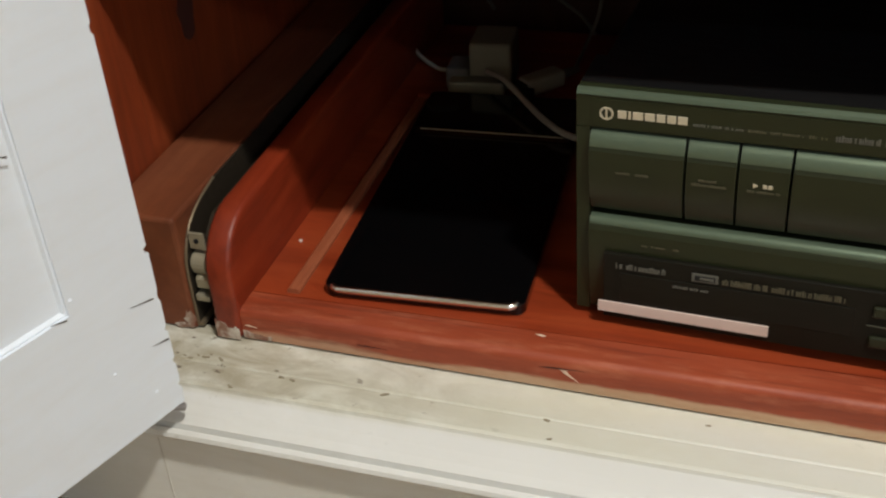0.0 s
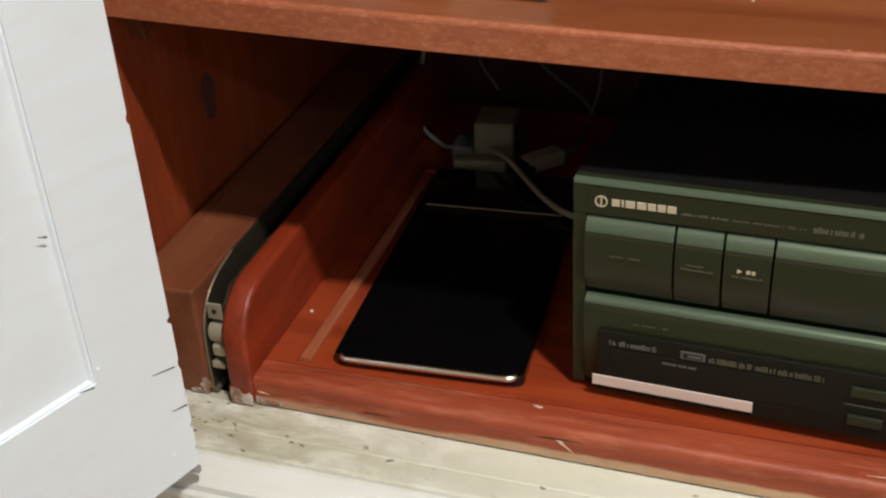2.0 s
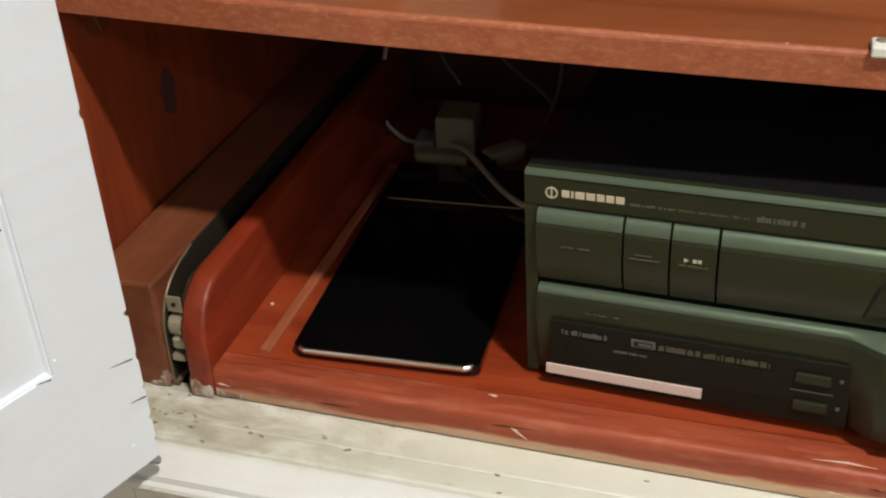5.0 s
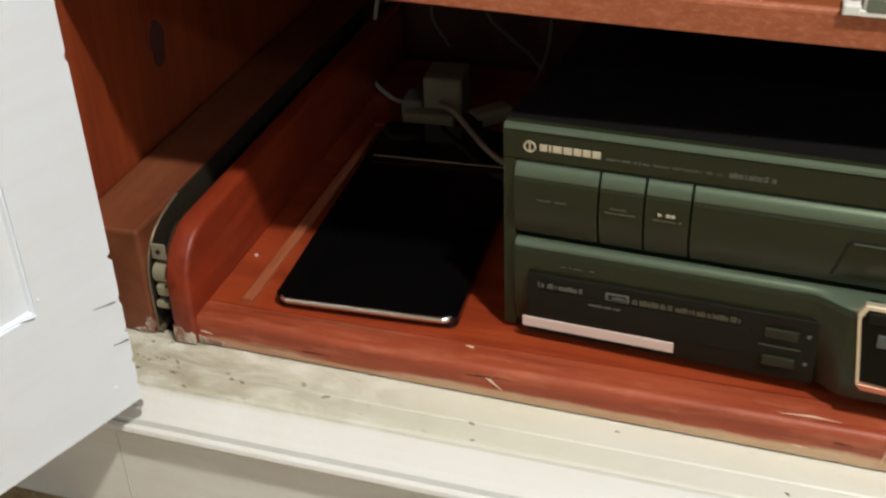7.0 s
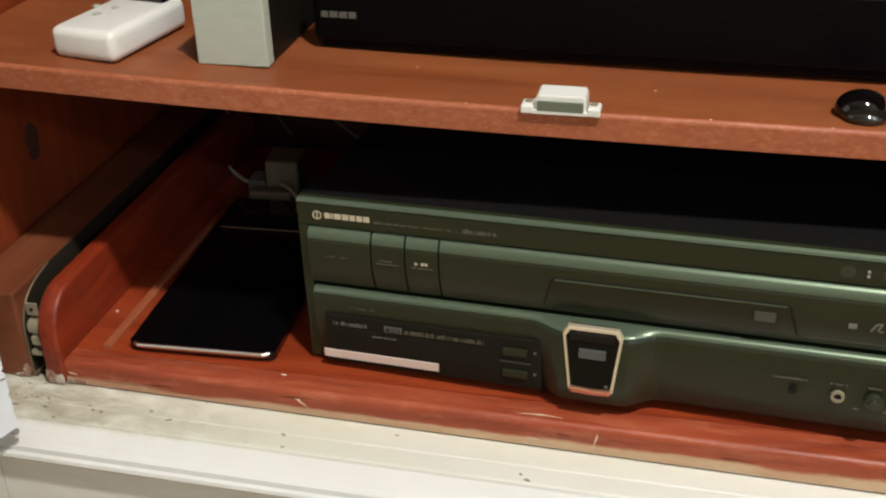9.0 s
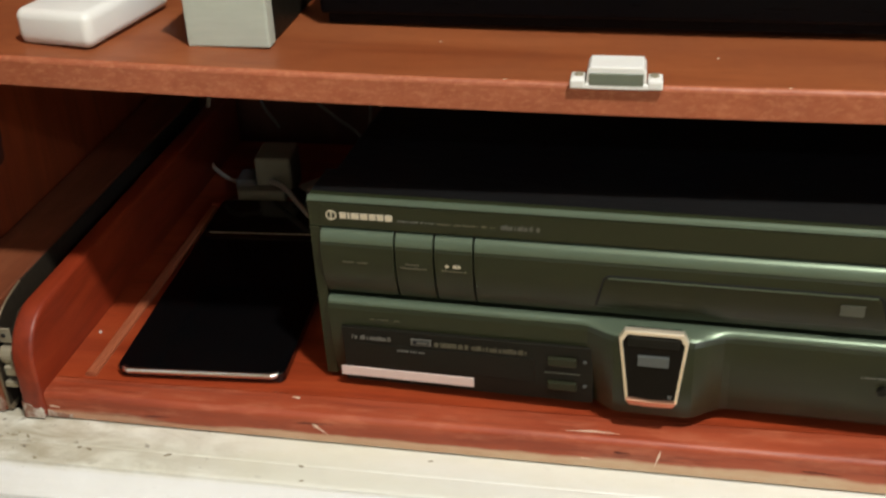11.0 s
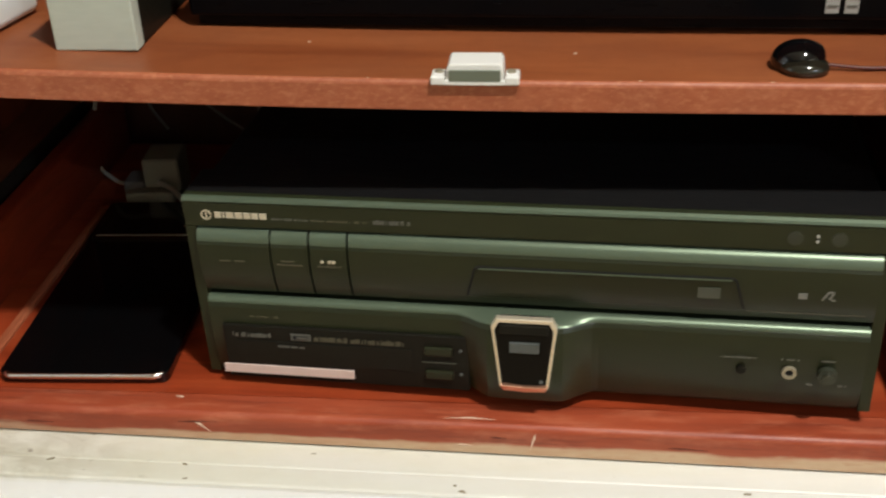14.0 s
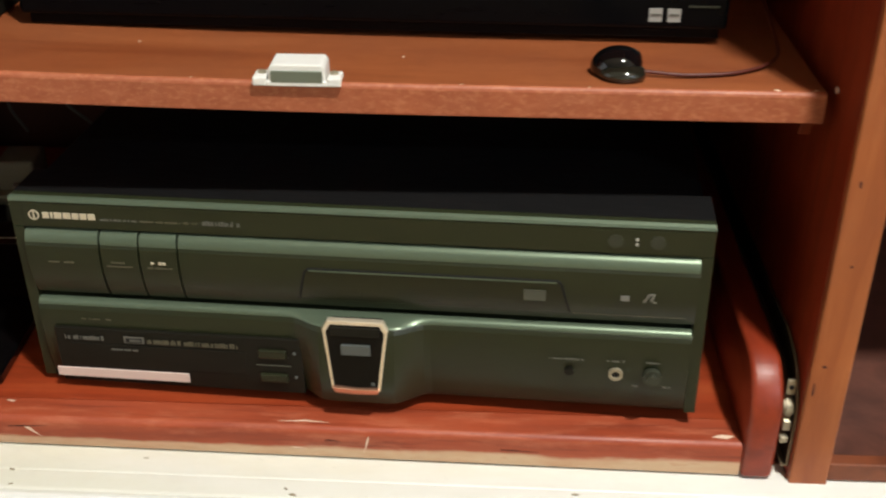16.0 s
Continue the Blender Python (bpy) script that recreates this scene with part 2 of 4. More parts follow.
def box(x0, x1, y0, y1, z0, z1, bevel=0.0, segments=2, bm=None):
    b = bmesh.new()
    bmesh.ops.create_cube(b, size=1)
    for v in b.verts:
        v.co = Vector((x0 + (v.co.x + 0.5) * (x1 - x0), y0 + (v.co.y + 0.5) * (y1 - y0), z0 + (v.co.z + 0.5) * (z1 - z0)))
    if bevel:
        bmesh.ops.bevel(b, geom=b.edges[:], offset=bevel, segments=segments, affect="EDGES", profile=0.5)
    return join(bm, b)


def join(bm, b):
    if bm is None:
        return b
    me = bpy.data.meshes.new("tmp")
    b.to_mesh(me)
    b.free()
    bm.from_mesh(me)
    bpy.data.meshes.remove(me)
    return bm


def prism(outline, depth, axis="y", at=0.0, bevel=0.0, segments=2, bm=None):
    """A solid from a 2D outline, drawn out along an axis from at to at + depth."""
    b = bmesh.new()
    place = {"x": lambda p, d: (d, p[0], p[1]), "y": lambda p, d: (p[0], d, p[1]), "z": lambda p, d: (p[0], p[1], d)}[axis]
    lo = [b.verts.new(place(p, at)) for p in outline]
    hi = [b.verts.new(place(p, at + depth)) for p in outline]
    b.faces.new(lo)
    b.faces.new(hi[::-1])
    for i in range(len(lo)):
        j = (i + 1) % len(lo)
        b.faces.new((lo[i], hi[i], hi[j], lo[j]))
    bmesh.ops.recalc_face_normals(b, faces=b.faces)
    if bevel:
        bmesh.ops.bevel(b, geom=b.edges[:], offset=bevel, segments=segments, affect="EDGES", profile=0.5)
    return join(bm, b)


def rod(centre, axis, radius, length, sides=24, bevel=0.0, radius2=None, bm=None):
    b = bmesh.new()
    bmesh.ops.create_cone(b, cap_ends=True, segments=sides, radius1=radius, radius2=radius if radius2 is None else radius2, depth=length)
    if bevel:
        bmesh.ops.bevel(b, geom=[e for e in b.edges if len(e.link_faces) == 2 and max(len(f.verts) for f in e.link_faces) > 4], offset=bevel, segments=2, affect="EDGES")
    turn = Vector((0, 0, 1)).rotation_difference(Vector(axis)).to_matrix().to_4x4()
    bmesh.ops.transform(b, matrix=Matrix.Translation(centre) @ turn, verts=b.verts)
    return join(bm, b)


def tube(points, radius, sides=14, steps=8, bm=None):
    """A round cable through the given points, along a smooth curve."""
    p = [Vector(q) for q in points]
    p = [2 * p[0] - p[1]] + p + [2 * p[-1] - p[-2]]
    line = []
    for i in range(1, len(p) - 2):
        for k in range(steps):
            t = k / steps
            line.append(0.5 * (2 * p[i] + (p[i + 1] - p[i - 1]) * t + (2 * p[i - 1] - 5 * p[i] + 4 * p[i + 1] - p[i + 2]) * t * t + (3 * p[i] - p[i - 1] - 3 * p[i + 1] + p[i + 2]) * t**3))
    line.append(p[-2])
    b = bmesh.new()
    rings = []
    for i, q in enumerate(line):
        d = (line[min(i + 1, len(line) - 1)] - line[max(i - 1, 0)]).normalized()
        a = d.orthogonal().normalized() if not rings else (side - d * side.dot(d)).normalized()
        side, c = a, d.cross(a)
        rings.append([b.verts.new(q + radius * (a * math.cos(6.2832 * k / sides) + c * math.sin(6.2832 * k / sides))) for k in range(sides)])
    for r0, r1 in zip(rings, rings[1:]):
        for k in range(sides):
            b.faces.new((r0[k], r0[(k + 1) % sides], r1[(k + 1) % sides], r1[k]))
    b.faces.new(rings[0][::-1])
    b.faces.new(rings[-1])
    return join(bm, b)


def structure(name, bm, mat, label, smooth=False):
    return tagged(link_mesh(name, bm, mat, smooth), label, name.split("_")[0], kind="structure")


# ---- the room ----
structure("floor", box(-3.0, 3.0, -3.5, 1.0, -0.05, 0.006), CARPET, "tan looped pile carpet under the cabinet")
# ceiling and walls are unseen, added to close the room and bounce light
structure("ceiling", box(-3.05, 3.05, -3.55, 1.05, 2.4, 2.5), WALL, "plain cream painted ceiling of the room")
structure("wall_south", box(-3.0, 3.0, -3.6, -3.5, 0.0, 2.4), WALL, "plain cream painted wall behind the camera")
structure("wall_north", box(-3.0, 3.0, 0.45, 0.55, 0.0, 2.4), WALL, "plain cream painted wall behind the cabinet")
structure("wall_west", box(-3.1, -3.0, -3.5, 1.0, 0.0, 2.4), WALL, "plain cream painted side wall")
structure("wall_east", box(3.0, 3.1, -3.5, 1.0, 0.0, 2.4), WALL, "plain cream painted side wall")

for place, wide, watts, tint in LAMPS:
    lamp = thing("ceiling_lamp", pose(place[0], place[1], 2.4), "round ceiling lamp with a glowing glass shade", "ceiling lamp", "ceiling lamps")
    part("base", rod((0, 0, -0.012), (0, 0, 1), 0.09, 0.024, 32, 0.004), CHROME, lamp)
    part("shade", rod((0, 0, -0.044), (0, 0, 1), wide * 0.6, 0.04, 40, 0.012), LAMP_GLASS, lamp, "glowing frosted glass shade")


def oval(centre, ry, rz):
    """A thin oval disc on a side panel."""
    b = rod((0, 0, 0), (1, 0, 0), 1.0, 0.0012, 28)
    for v in b.verts:
        v.co = Vector((centre[0] + v.co.x, centre[1] + v.co.y * ry * (1 + 0.15 * math.sin(5 * v.co.z)), centre[2] + v.co.z * rz))
    return b


# ---- cabinet carcass ----
LEFT, RIGHT, BACK, TOP = -0.445, 0.2962, 0.42, 0.80
TRAY = 0.133
cabinet = thing("cabinet", pose(0, 0, 0), "built-in red-stained wooden media cabinet with white painted base", "cabinet")
part("side_panel", box(LEFT - 0.02, LEFT, -0.028, BACK, 0.106, TOP, 0.001), RED_UP, cabinet, "red-stained side panel with a dark knot")
part("face_stile", box(LEFT - 0.02, LEFT + 0.003, -0.030, 0.038, 0.106, TOP, 0.001), RED_UP, cabinet)
part("partition", box(RIGHT, RIGHT + 0.0233, -0.032, BACK, 0.1035, TOP, 0.001), RED_PART, cabinet)
part("partition_edge", box(RIGHT, RIGHT + 0.0233, -0.0370, -0.032, 0.1035, TOP, 0.0012), ORANGE_UP, cabinet, "orange-stained front edge with dark specks")
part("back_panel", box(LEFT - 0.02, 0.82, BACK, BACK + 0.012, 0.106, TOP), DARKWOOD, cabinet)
part("top_panel", box(LEFT - 0.02, 0.82, -0.03, BACK + 0.012, TOP, TOP + 0.02, 0.001), RED, cabinet)
part("end_panel", box(0.80, 0.82, -0.028, BACK, 0.106, TOP, 0.001), RED_UP, cabinet)
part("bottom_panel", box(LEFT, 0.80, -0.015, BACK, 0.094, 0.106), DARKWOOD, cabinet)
# red bay floor drawn in DARKWOOD, the bay's shade put into its colour
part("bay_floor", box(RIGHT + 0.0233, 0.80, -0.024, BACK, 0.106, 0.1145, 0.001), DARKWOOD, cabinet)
# unseen board, added to block lamp light from the side bay
part("bay_shade_board", box(RIGHT + 0.0233, 0.80, -0.020, BACK, 0.400, 0.418, 0.001), RED, cabinet)
# orange rail drawn in BROWN: the shade on it is in the colour
part("bay_rail", box(RIGHT + 0.0235, 0.80, -0.0345, -0.0242, 0.1082, 0.121, 0.001), BROWN, cabinet, "worn rail under the side bay, browned for the shade on it")
part("shelf_support", prism([(0.034, 0.3302), (0.066, 0.3302), (0.060, 0.318), (0.042, 0.306)], 0.0075, "x", RIGHT - 0.0078, 0.001), RED_UP, cabinet, "small red-stained wooden support")
part("shelf_peg", rod((RIGHT - 0.0004, 0.009, 0.347), (1, 0, 0), 0.0020, 0.0016, 12, 0.0004), STICKER, cabinet, "pale peg end")
for x0, z0, rx, rz in ((RIGHT + 0.0072, 0.195, 0.0014, 0.0009), (RIGHT + 0.0035, 0.1785, 0.0006, 0.0050), (RIGHT + 0.0105, 0.262, 0.0009, 0.0007), (RIGHT + 0.0060, 0.312, 0.0007, 0.0022)):
    speck = rod((x0, -0.0371, z0), (0, -1, 0), 1.0, 0.0006, 9)
    for v in speck.verts:
        v.co.x, v.co.z = x0 + (v.co.x - x0) * rx, z0 + (v.co.z - z0) * rz
    part("speck", speck, KNOT, cabinet)
part("board_joint", box(-0.4022, -0.4014, -0.0793, -0.0786, 0.004, 0.0836), JOINT_SHADE, cabinet, "thin joint in the base board")
part("knot", oval((LEFT + 0.0004, 0.106, 0.250), 0.0085, 0.0165), KNOT, cabinet, "dark oval knot hole")

# ledge, moulding and base board, drawn out along the cabinet's front
profile = [(-0.02, 0.1125), (-0.050, 0.1118), (-0.0512, 0.1112), (-0.0520, 0.1116), (-0.0660, 0.1112), (-0.0680, 0.1105), (-0.0688, 0.1085), (-0.0705, 0.1065), (-0.0745, 0.1020), (-0.0790, 0.0975),
           (-0.0828, 0.0942), (-0.0834, 0.0900), (-0.0850, 0.0898), (-0.0858, 0.0922), (-0.0878, 0.0908), (-0.0886, 0.0882), (-0.0878, 0.0858), (-0.0855, 0.0845), (-0.0800, 0.0840), (-0.02, 0.0840)]
def drop_right(bm, above=-1.0, below=9.0):
    """Lowers the points between two heights towards the partition, shaped to fit the camera's view."""
    for v in bm.verts:
        if above < v.co.z < below:
            v.co.z -= 0.0045 * min(max((v.co.x + 0.366) / 0.635, 0.0), 1.1)
    return bm


def long_prism(outline, x0, x1, steps):
    b = bmesh.new()
    rings = [[b.verts.new((x0 + (x1 - x0) * i / steps, y, z)) for y, z in outline] for i in range(steps + 1)]
    n = len(outline)
    for a, c in zip(rings, rings[1:]):
        for k in range(n):
            b.faces.new((a[k], a[(k + 1) % n], c[(k + 1) % n], c[k]))
    b.faces.new(rings[0][::-1])
    b.faces.new(rings[-1])
    bmesh.ops.recalc_face_normals(b, faces=b.faces)
    return b


part("ledge", drop_right(long_prism(profile, -0.58, 0.82, 56)), CREAM, cabinet, "worn cream painted ledge with a moulded edge")
part("base_board", drop_right(long_prism([(-0.0790, 0.0), (-0.0790, 0.0838), (-0.03, 0.0838), (-0.03, 0.0)], -0.58, 0.82, 56), 0.02), TRIM, cabinet, "white painted base board, slightly grubby")
part("frame_left", box(-0.58, LEFT - 0.021, -0.05, BACK, 0.1125, TOP + 0.02, 0.001), TRIM, cabinet)

# flakes of grime and knocked spots on the ledge
GRIME = material("brown_grime", (0.27, 0.23, 0.155), 0.9)
flake_rnd = random.Random(77)
SPOTS = [(-0.184, -0.052, 0.0012), (-0.104, -0.037, 0.0011), (-0.180, -0.0645, 0.0010), (-0.272, -0.053, 0.0014), (-0.357, -0.066, 0.0012), (-0.332, -0.053, 0.0013), (-0.325, -0.054, 0.0010), (0.164, -0.055, 0.0014), (-0.007, -0.0645, 0.0018), (-0.012, -0.060, 0.0009)]
SPOTS += [(-0.395 + 0.0045 * k + flake_rnd.uniform(-0.002, 0.002), -0.047 + flake_rnd.uniform(-0.003, 0.003), flake_rnd.uniform(0.0006, 0.0015)) for k in range(6)]
for x0, y0, size in SPOTS:
    top = 0.1118 - (0.0006 if y0 < -0.06 else 0.0) - 0.0045 * min(max((x0 + 0.366) / 0.635, 0.0), 1.1)
    lean = flake_rnd.uniform(-0.5, 0.5)
    pts = [(size * flake_rnd.uniform(0.9, 2.0) * math.cos(a), size * flake_rnd.uniform(0.35, 0.7) * math.sin(a)) for a in [2 * math.pi * j / 9 for j in range(9)]]
    pts = [(x0 + px * math.cos(lean) - py * math.sin(lean), y0 + px * math.sin(lean) + py * math.cos(lean)) for px, py in pts]
    part("grime_flake", prism(pts, 0.0007, "z", top - 0.0002), GRIME, cabinet)

# ---- sagging shelf ----
def shelf_z(u):
    return 0.3305 + 0.04 * min(u - 0.1, 0.0) ** 2


def along_shelf(section):
    b = bmesh.new()
    rings = []
    for i in range(41):
        u = LEFT + 0.004 + (0.2882 - LEFT - 0.004) * i / 40
        rings.append([b.verts.new((u, v, shelf_z(u) + h)) for v, h in section])
    for a, c in zip(rings, rings[1:]):
        for k in range(len(section)):
            j = (k + 1) % len(section)
            b.faces.new((a[k], a[j], c[j], c[k]))
    b.faces.new(rings[0][::-1])
    b.faces.new(rings[-1])
    return b


shelf = thing("shelf", pose(0, 0, 0), "orange-stained wooden shelf, slightly sagging, with a chipped front edge", "shelf")
part("board", along_shelf([(0.0032, 0.0), (0.0032, 0.0175), (BACK - 0.01, 0.0175), (BACK - 0.01, 0.0)]), ORANGE, shelf)
part("front_edge", along_shelf([(0.0004, 0.0), (-0.0003, 0.0008), (-0.0003, 0.0150), (0.0002, 0.0164), (0.0012, 0.0174), (0.0026, 0.0178), (0.0032, 0.0176), (0.0032, 0.0)]), EDGE, shelf, "speckled orange-stained front lipping")
part("shelf_support", prism([(0.024, 0.3375), (0.062, 0.3375), (0.058, 0.330), (0.030, 0.318)], 0.012, "x", LEFT + 0.0005, 0.001), BROWN, cabinet, "small pale brown wooden support")

# ---- pull-out tray on slides ----
tray = thing("pull_out_tray", pose(0, 0, 0), "red-stained wooden pull-out tray holding the disc player", "tray")
part("tray_floor", box(-0.366, 0.2662, -0.0084, 0.38, 0.121, TRAY), RED, tray)
rail = [(-0.0085, 0.1135), (-0.0268, 0.1135), (-0.0275, 0.1142)]
for k in range(10):
    a = math.radians(180 - 90 * k / 9)
    rail.append((-0.0228 + 0.0047 * math.cos(a), 0.1283 + 0.0047 * math.sin(a)))
rail += [(-0.0090, TRAY), (-0.0085, TRAY - 0.0008)]
def skew(x):
    """Forward shear of the tray's front towards the right, shaped to fit the camera's view."""
    return 0.006 * (x + 0.366) / 0.635


rail_mesh = prism(rail, 0.632, "x", -0.366)
for v in rail_mesh.verts:
    if v.co.y < -0.015:
        v.co.y -= skew(v.co.x)
drop_right(rail_mesh, -1.0, 0.12)
part("front_rail", rail_mesh, RAIL, tray, "red-stained front rail with scratches", True)


def side_outline(top, r, front=-0.030):
    pts = [(front, 0.1135)]
    for k in range(9):
        a = math.radians(180 - 90 * k / 8)
        pts.append((front + r + r * math.cos(a), top - r + r * math.sin(a)))
    return pts + [(0.38, top), (0.38, 0.1135)]


part("tray_side", prism(side_outline(0.187, 0.034), 0.0155, "x", -0.3815, 0.0030, 3), RED_DEEP, tray, "rounded red-stained side board", True)
part("tray_side", drop_right(prism(side_outline(0.187, 0.034, -0.0362), 0.0195, "x", 0.2664, 0.0035, 3), -1.0, 0.12), RED_DEEP, tray, "rounded red-stained side board", True)
part("batten", prism([(-0.3455, TRAY - 0.001), (-0.3455, TRAY + 0.002), (-0.3440, TRAY + 0.0035), (-0.3395, TRAY + 0.0035), (-0.3380, TRAY + 0.002), (-0.3380, TRAY - 0.001)], 0.245, "y", -0.006), BATTEN, tray, "thin raised pale red batten")
part("rear_batten", box(-0.345, 0.26, 0.239, 0.247, TRAY - 0.001, TRAY + 0.006, 0.001), RED, tray)


def slide(name, u0, u1, out, dy=0.0):
    """A runner with a dark channel, its pale bent lip, worn rollers and a stop, seen end on."""
    s = thing(name, pose(0, dy, 0), "greasy steel drawer slide beside the tray", "drawer slide", "drawer slides")
    mid, wall = (u0 + u1) / 2, u0 if out < 0 else u1 - 0.0012
    rim = [(0.36, 0.188), (0.022, 0.188), (0.002, 0.184), (-0.012, 0.177), (-0.0205, 0.166), (-0.0240, 0.152), (-0.0240, 0.117)]
    part("outer_channel", prism(rim + [(0.36, 0.117)], 0.0012, "x", wall), CHANNEL_BLACK, s)
    part("channel_lip", tube([(wall + 0.0006, y, z) for y, z in rim[1:]], 0.0009, 8, 5), STEEL, s, "pale bent lip of the channel", True)
    part("inner_channel", prism([(-0.014, 0.142), (-0.016, 0.152), (-0.008, 0.167), (0.004, 0.176), (0.36, 0.176), (0.36, 0.142)], 0.002, "x", mid - 0.001), CHANNEL_BLACK, s)
    wide = u1 - u0 - 0.0028
    part("roller", rod((mid, -0.0160, 0.1555), (1, 0, 0), 0.0070, wide * 0.9, 20, 0.0012), STEEL_BRIGHT, s, "pale worn roller")
    part("roller_bracket", prism([(-0.0225, 0.1410), (-0.0230, 0.1475), (-0.0180, 0.1510), (-0.0100, 0.1490), (-0.0080, 0.1410)], wide * 0.7, "x", mid - wide * 0.3, 0.0006), STEEL_BRIGHT, s)
    tab = part("screw_tab", box(mid - wide * 0.42, mid + wide * 0.42, -0.0190, -0.0175, 0.1655, 0.1765, 0.0006), STEEL_BRIGHT, s, "pale tab with a dark hole")
    part("tab_hole", rod((mid, -0.0192, 0.1712), (0, -1, 0), 0.0015, 0.0008, 14), SEAM, tab)
    part("end_stop", box(mid - wide * 0.45, mid + wide * 0.35, -0.0240, -0.0170, 0.1325, 0.1370, 0.0010), STEEL_BRIGHT, s)
    part("lower_flange", box(wall if out < 0 else wall - 0.003, wall + 0.004 if out < 0 else wall + 0.0012, -0.0245, 0.36, 0.1150, 0.1168), STEEL, s)
    return s


slide("drawer_slide", -0.3965, -0.3822, -1)
slide("drawer_slide", 0.2864, 0.2958, 1, -0.006)
beam = tagged(link_mesh("spacer_beam", box(LEFT + 0.004, -0.397, -0.026, 0.40, 0.1128, 0.188, 0.0022, 2), BROWN), "brown bare wooden spacer beam carrying the slide", "beam")

# ---- white panelled door, standing open ----
DW, DH, TH, ST, BR = 0.40, 0.68, 0.020, 0.050, 0.089
door = part("door", box(ST - 0.004, DW - 0.05, 0.006, TH - 0.0035, BR - 0.004, DH - 0.076), WHITE, cabinet, "white painted panelled door standing wide open")
door.matrix_basis = pose(-0.3925, -0.0767, 0.1138, 0, 0, -110)


def chipped_stile():
    """A straight stile with a few chips knocked out of its hinge edge."""
    rnd = random.Random(5)
    outline = [(ST, 0.0), (ST, DH)]
    for z, depth, tall in ((0.470, 0.0008, 0.005), (0.330, 0.0010, 0.006), (0.212, 0.0012, 0.005), (0.098, 0.0024, 0.004), (0.070, 0.0010, 0.006), (0.049, 0.0016, 0.003), (0.028, 0.0012, 0.004), (0.012, 0.0014, 0.004)):
        outline += [(0.0008 + rnd.uniform(-0.0002, 0.0002), z + tall * 0.7), (0.0008 + depth, z + tall * 0.3), (0.0008 + depth * 0.8, z - tall * 0.2), (0.0007, z - tall * 0.5)]
    outline.append((0.0016, 0.0))
    return prism(outline, TH, "y", 0.0)


part("hinge_stile", chipped_stile(), WHITE, door, "white stile with a chipped edge")
PIN_GREY = material("dull_grey_pin", (0.24, 0.225, 0.22), 0.6)
CUT = material("dark_cut", (0.10, 0.09, 0.08), 0.8)
for x0, z0, x1, z1, w in ((0.0045, 0.0705, 0.0185, 0.0735, 0.0007), (0.0015, 0.0430, 0.0115, 0.0448, 0.0009), (0.0555, 0.176, 0.0600, 0.178, 0.0010), (0.052, 0.088, 0.060, 0.090, 0.0008)):
    d = Vector((x1 - x0, z1 - z0)).normalized()
    part("cut", prism([(x0 - d.y * w / 2, z0 + d.x * w / 2), (x1, z1), (x0 + d.y * w / 2, z0 - d.x * w / 2)], 0.0006, "y", TH - 0.0002), CUT, door, "dark knife cut")
for x0, z0, r in ((0.036, 0.044, 0.0009), (0.016, 0.018, 0.0012), (0.0475, 0.097, 0.0012)):
    part("paint_drip", rod((x0, TH, z0), (0.2, 1, 0.4), r, 0.0012, 10, 0.0004), WHITE, door)
part("hinge_pin", rod((0.005, TH - 0.003, -0.002), (0.6, -0.1, 0.5), 0.0024, 0.012, 16, 0.0008), PIN_GREY, door, "dull grey hinge pin")
part("lock_stile", box(DW - 0.055, DW, 0.0, TH, 0.0, DH, 0.002), WHITE, door)
part("bottom_rail", box(ST, DW - 0.055, 0.0, TH, 0.0, BR), WHITE, door)
part("top_rail", box(ST, DW - 0.055, 0.0, TH, DH - 0.08, DH), WHITE, door)
part("panel_bead", prism([(ST, TH - 0.0035), (ST + 0.0022, TH - 0.0035), (ST + 0.001, TH - 0.0015), (ST, TH - 0.0015)], DH - 0.08 - BR, "z", BR), WHITE, door)
part("panel_bead", prism([(TH - 0.0035, BR), (TH - 0.0035, BR + 0.0022), (TH - 0.0015, BR + 0.001), (TH - 0.0015, BR)], DW - 0.055 - ST, "x", ST), WHITE, door)

# ---- laserdisc player ----
player = thing("disc_player", pose(-0.1812, 0.0126, 0.1353, 0, -0.86, -4.0), "black-green disc player with push buttons and a copper framed window", "disc player")
PW, PH = 0.42, 0.1325


def sweep(profile, x0, x1, columns=1, bulge=None):
    """A surface drawn out along x from a closed profile of (y, z); bulge moves points forward."""
    b = bmesh.new()
    rings = []
    for i in range(columns + 1):
        x = x0 + (x1 - x0) * i / columns
        rings.append([b.verts.new((x, y - (bulge(x, z) if bulge and y < 0.012 else 0.0), z)) for y, z in profile])
    for r0, r1 in zip(rings, rings[1:]):
        for k in range(len(profile)):
            j = (k + 1) % len(profile)
            b.faces.new((r0[k], r0[j], r1[j], r1[k]))
    b.faces.new(rings[0][::-1])
    b.faces.new(rings[-1])
    return b


part("cover", box(0.003, PW - 0.003, 0.040, 0.385, 0.006, PH - 0.0035, 0.002), BLACK_STEEL, player, "black steel cover")
part("fascia_top", sweep([(0.0005, 0.112), (0.0, 0.1292), (0.0015, 0.1300), (0.0085, PH - 0.0008), (0.0085, 0.112)], 0.0, PW), GREEN_BLACK, player)
part("top_plate", sweep([(0.0086, 0.112), (0.0086, PH - 0.0006), (0.0390, PH - 0.0002), (0.0400, PH - 0.0010), (0.0400, 0.112)], 0.0, PW), BLACK_STEEL, player, "matt black top plate")
part("top_bevel", sweep([(-0.0004, 0.1296), (0.0004, 0.1312), (0.0024, PH - 0.0002), (0.0030, PH - 0.0002), (0.0030, 0.1300), (0.0015, 0.1292)], 0.0002, PW - 0.0002), GREEN_SHEEN, player, "bevelled top edge with a painted green-grey sheen")
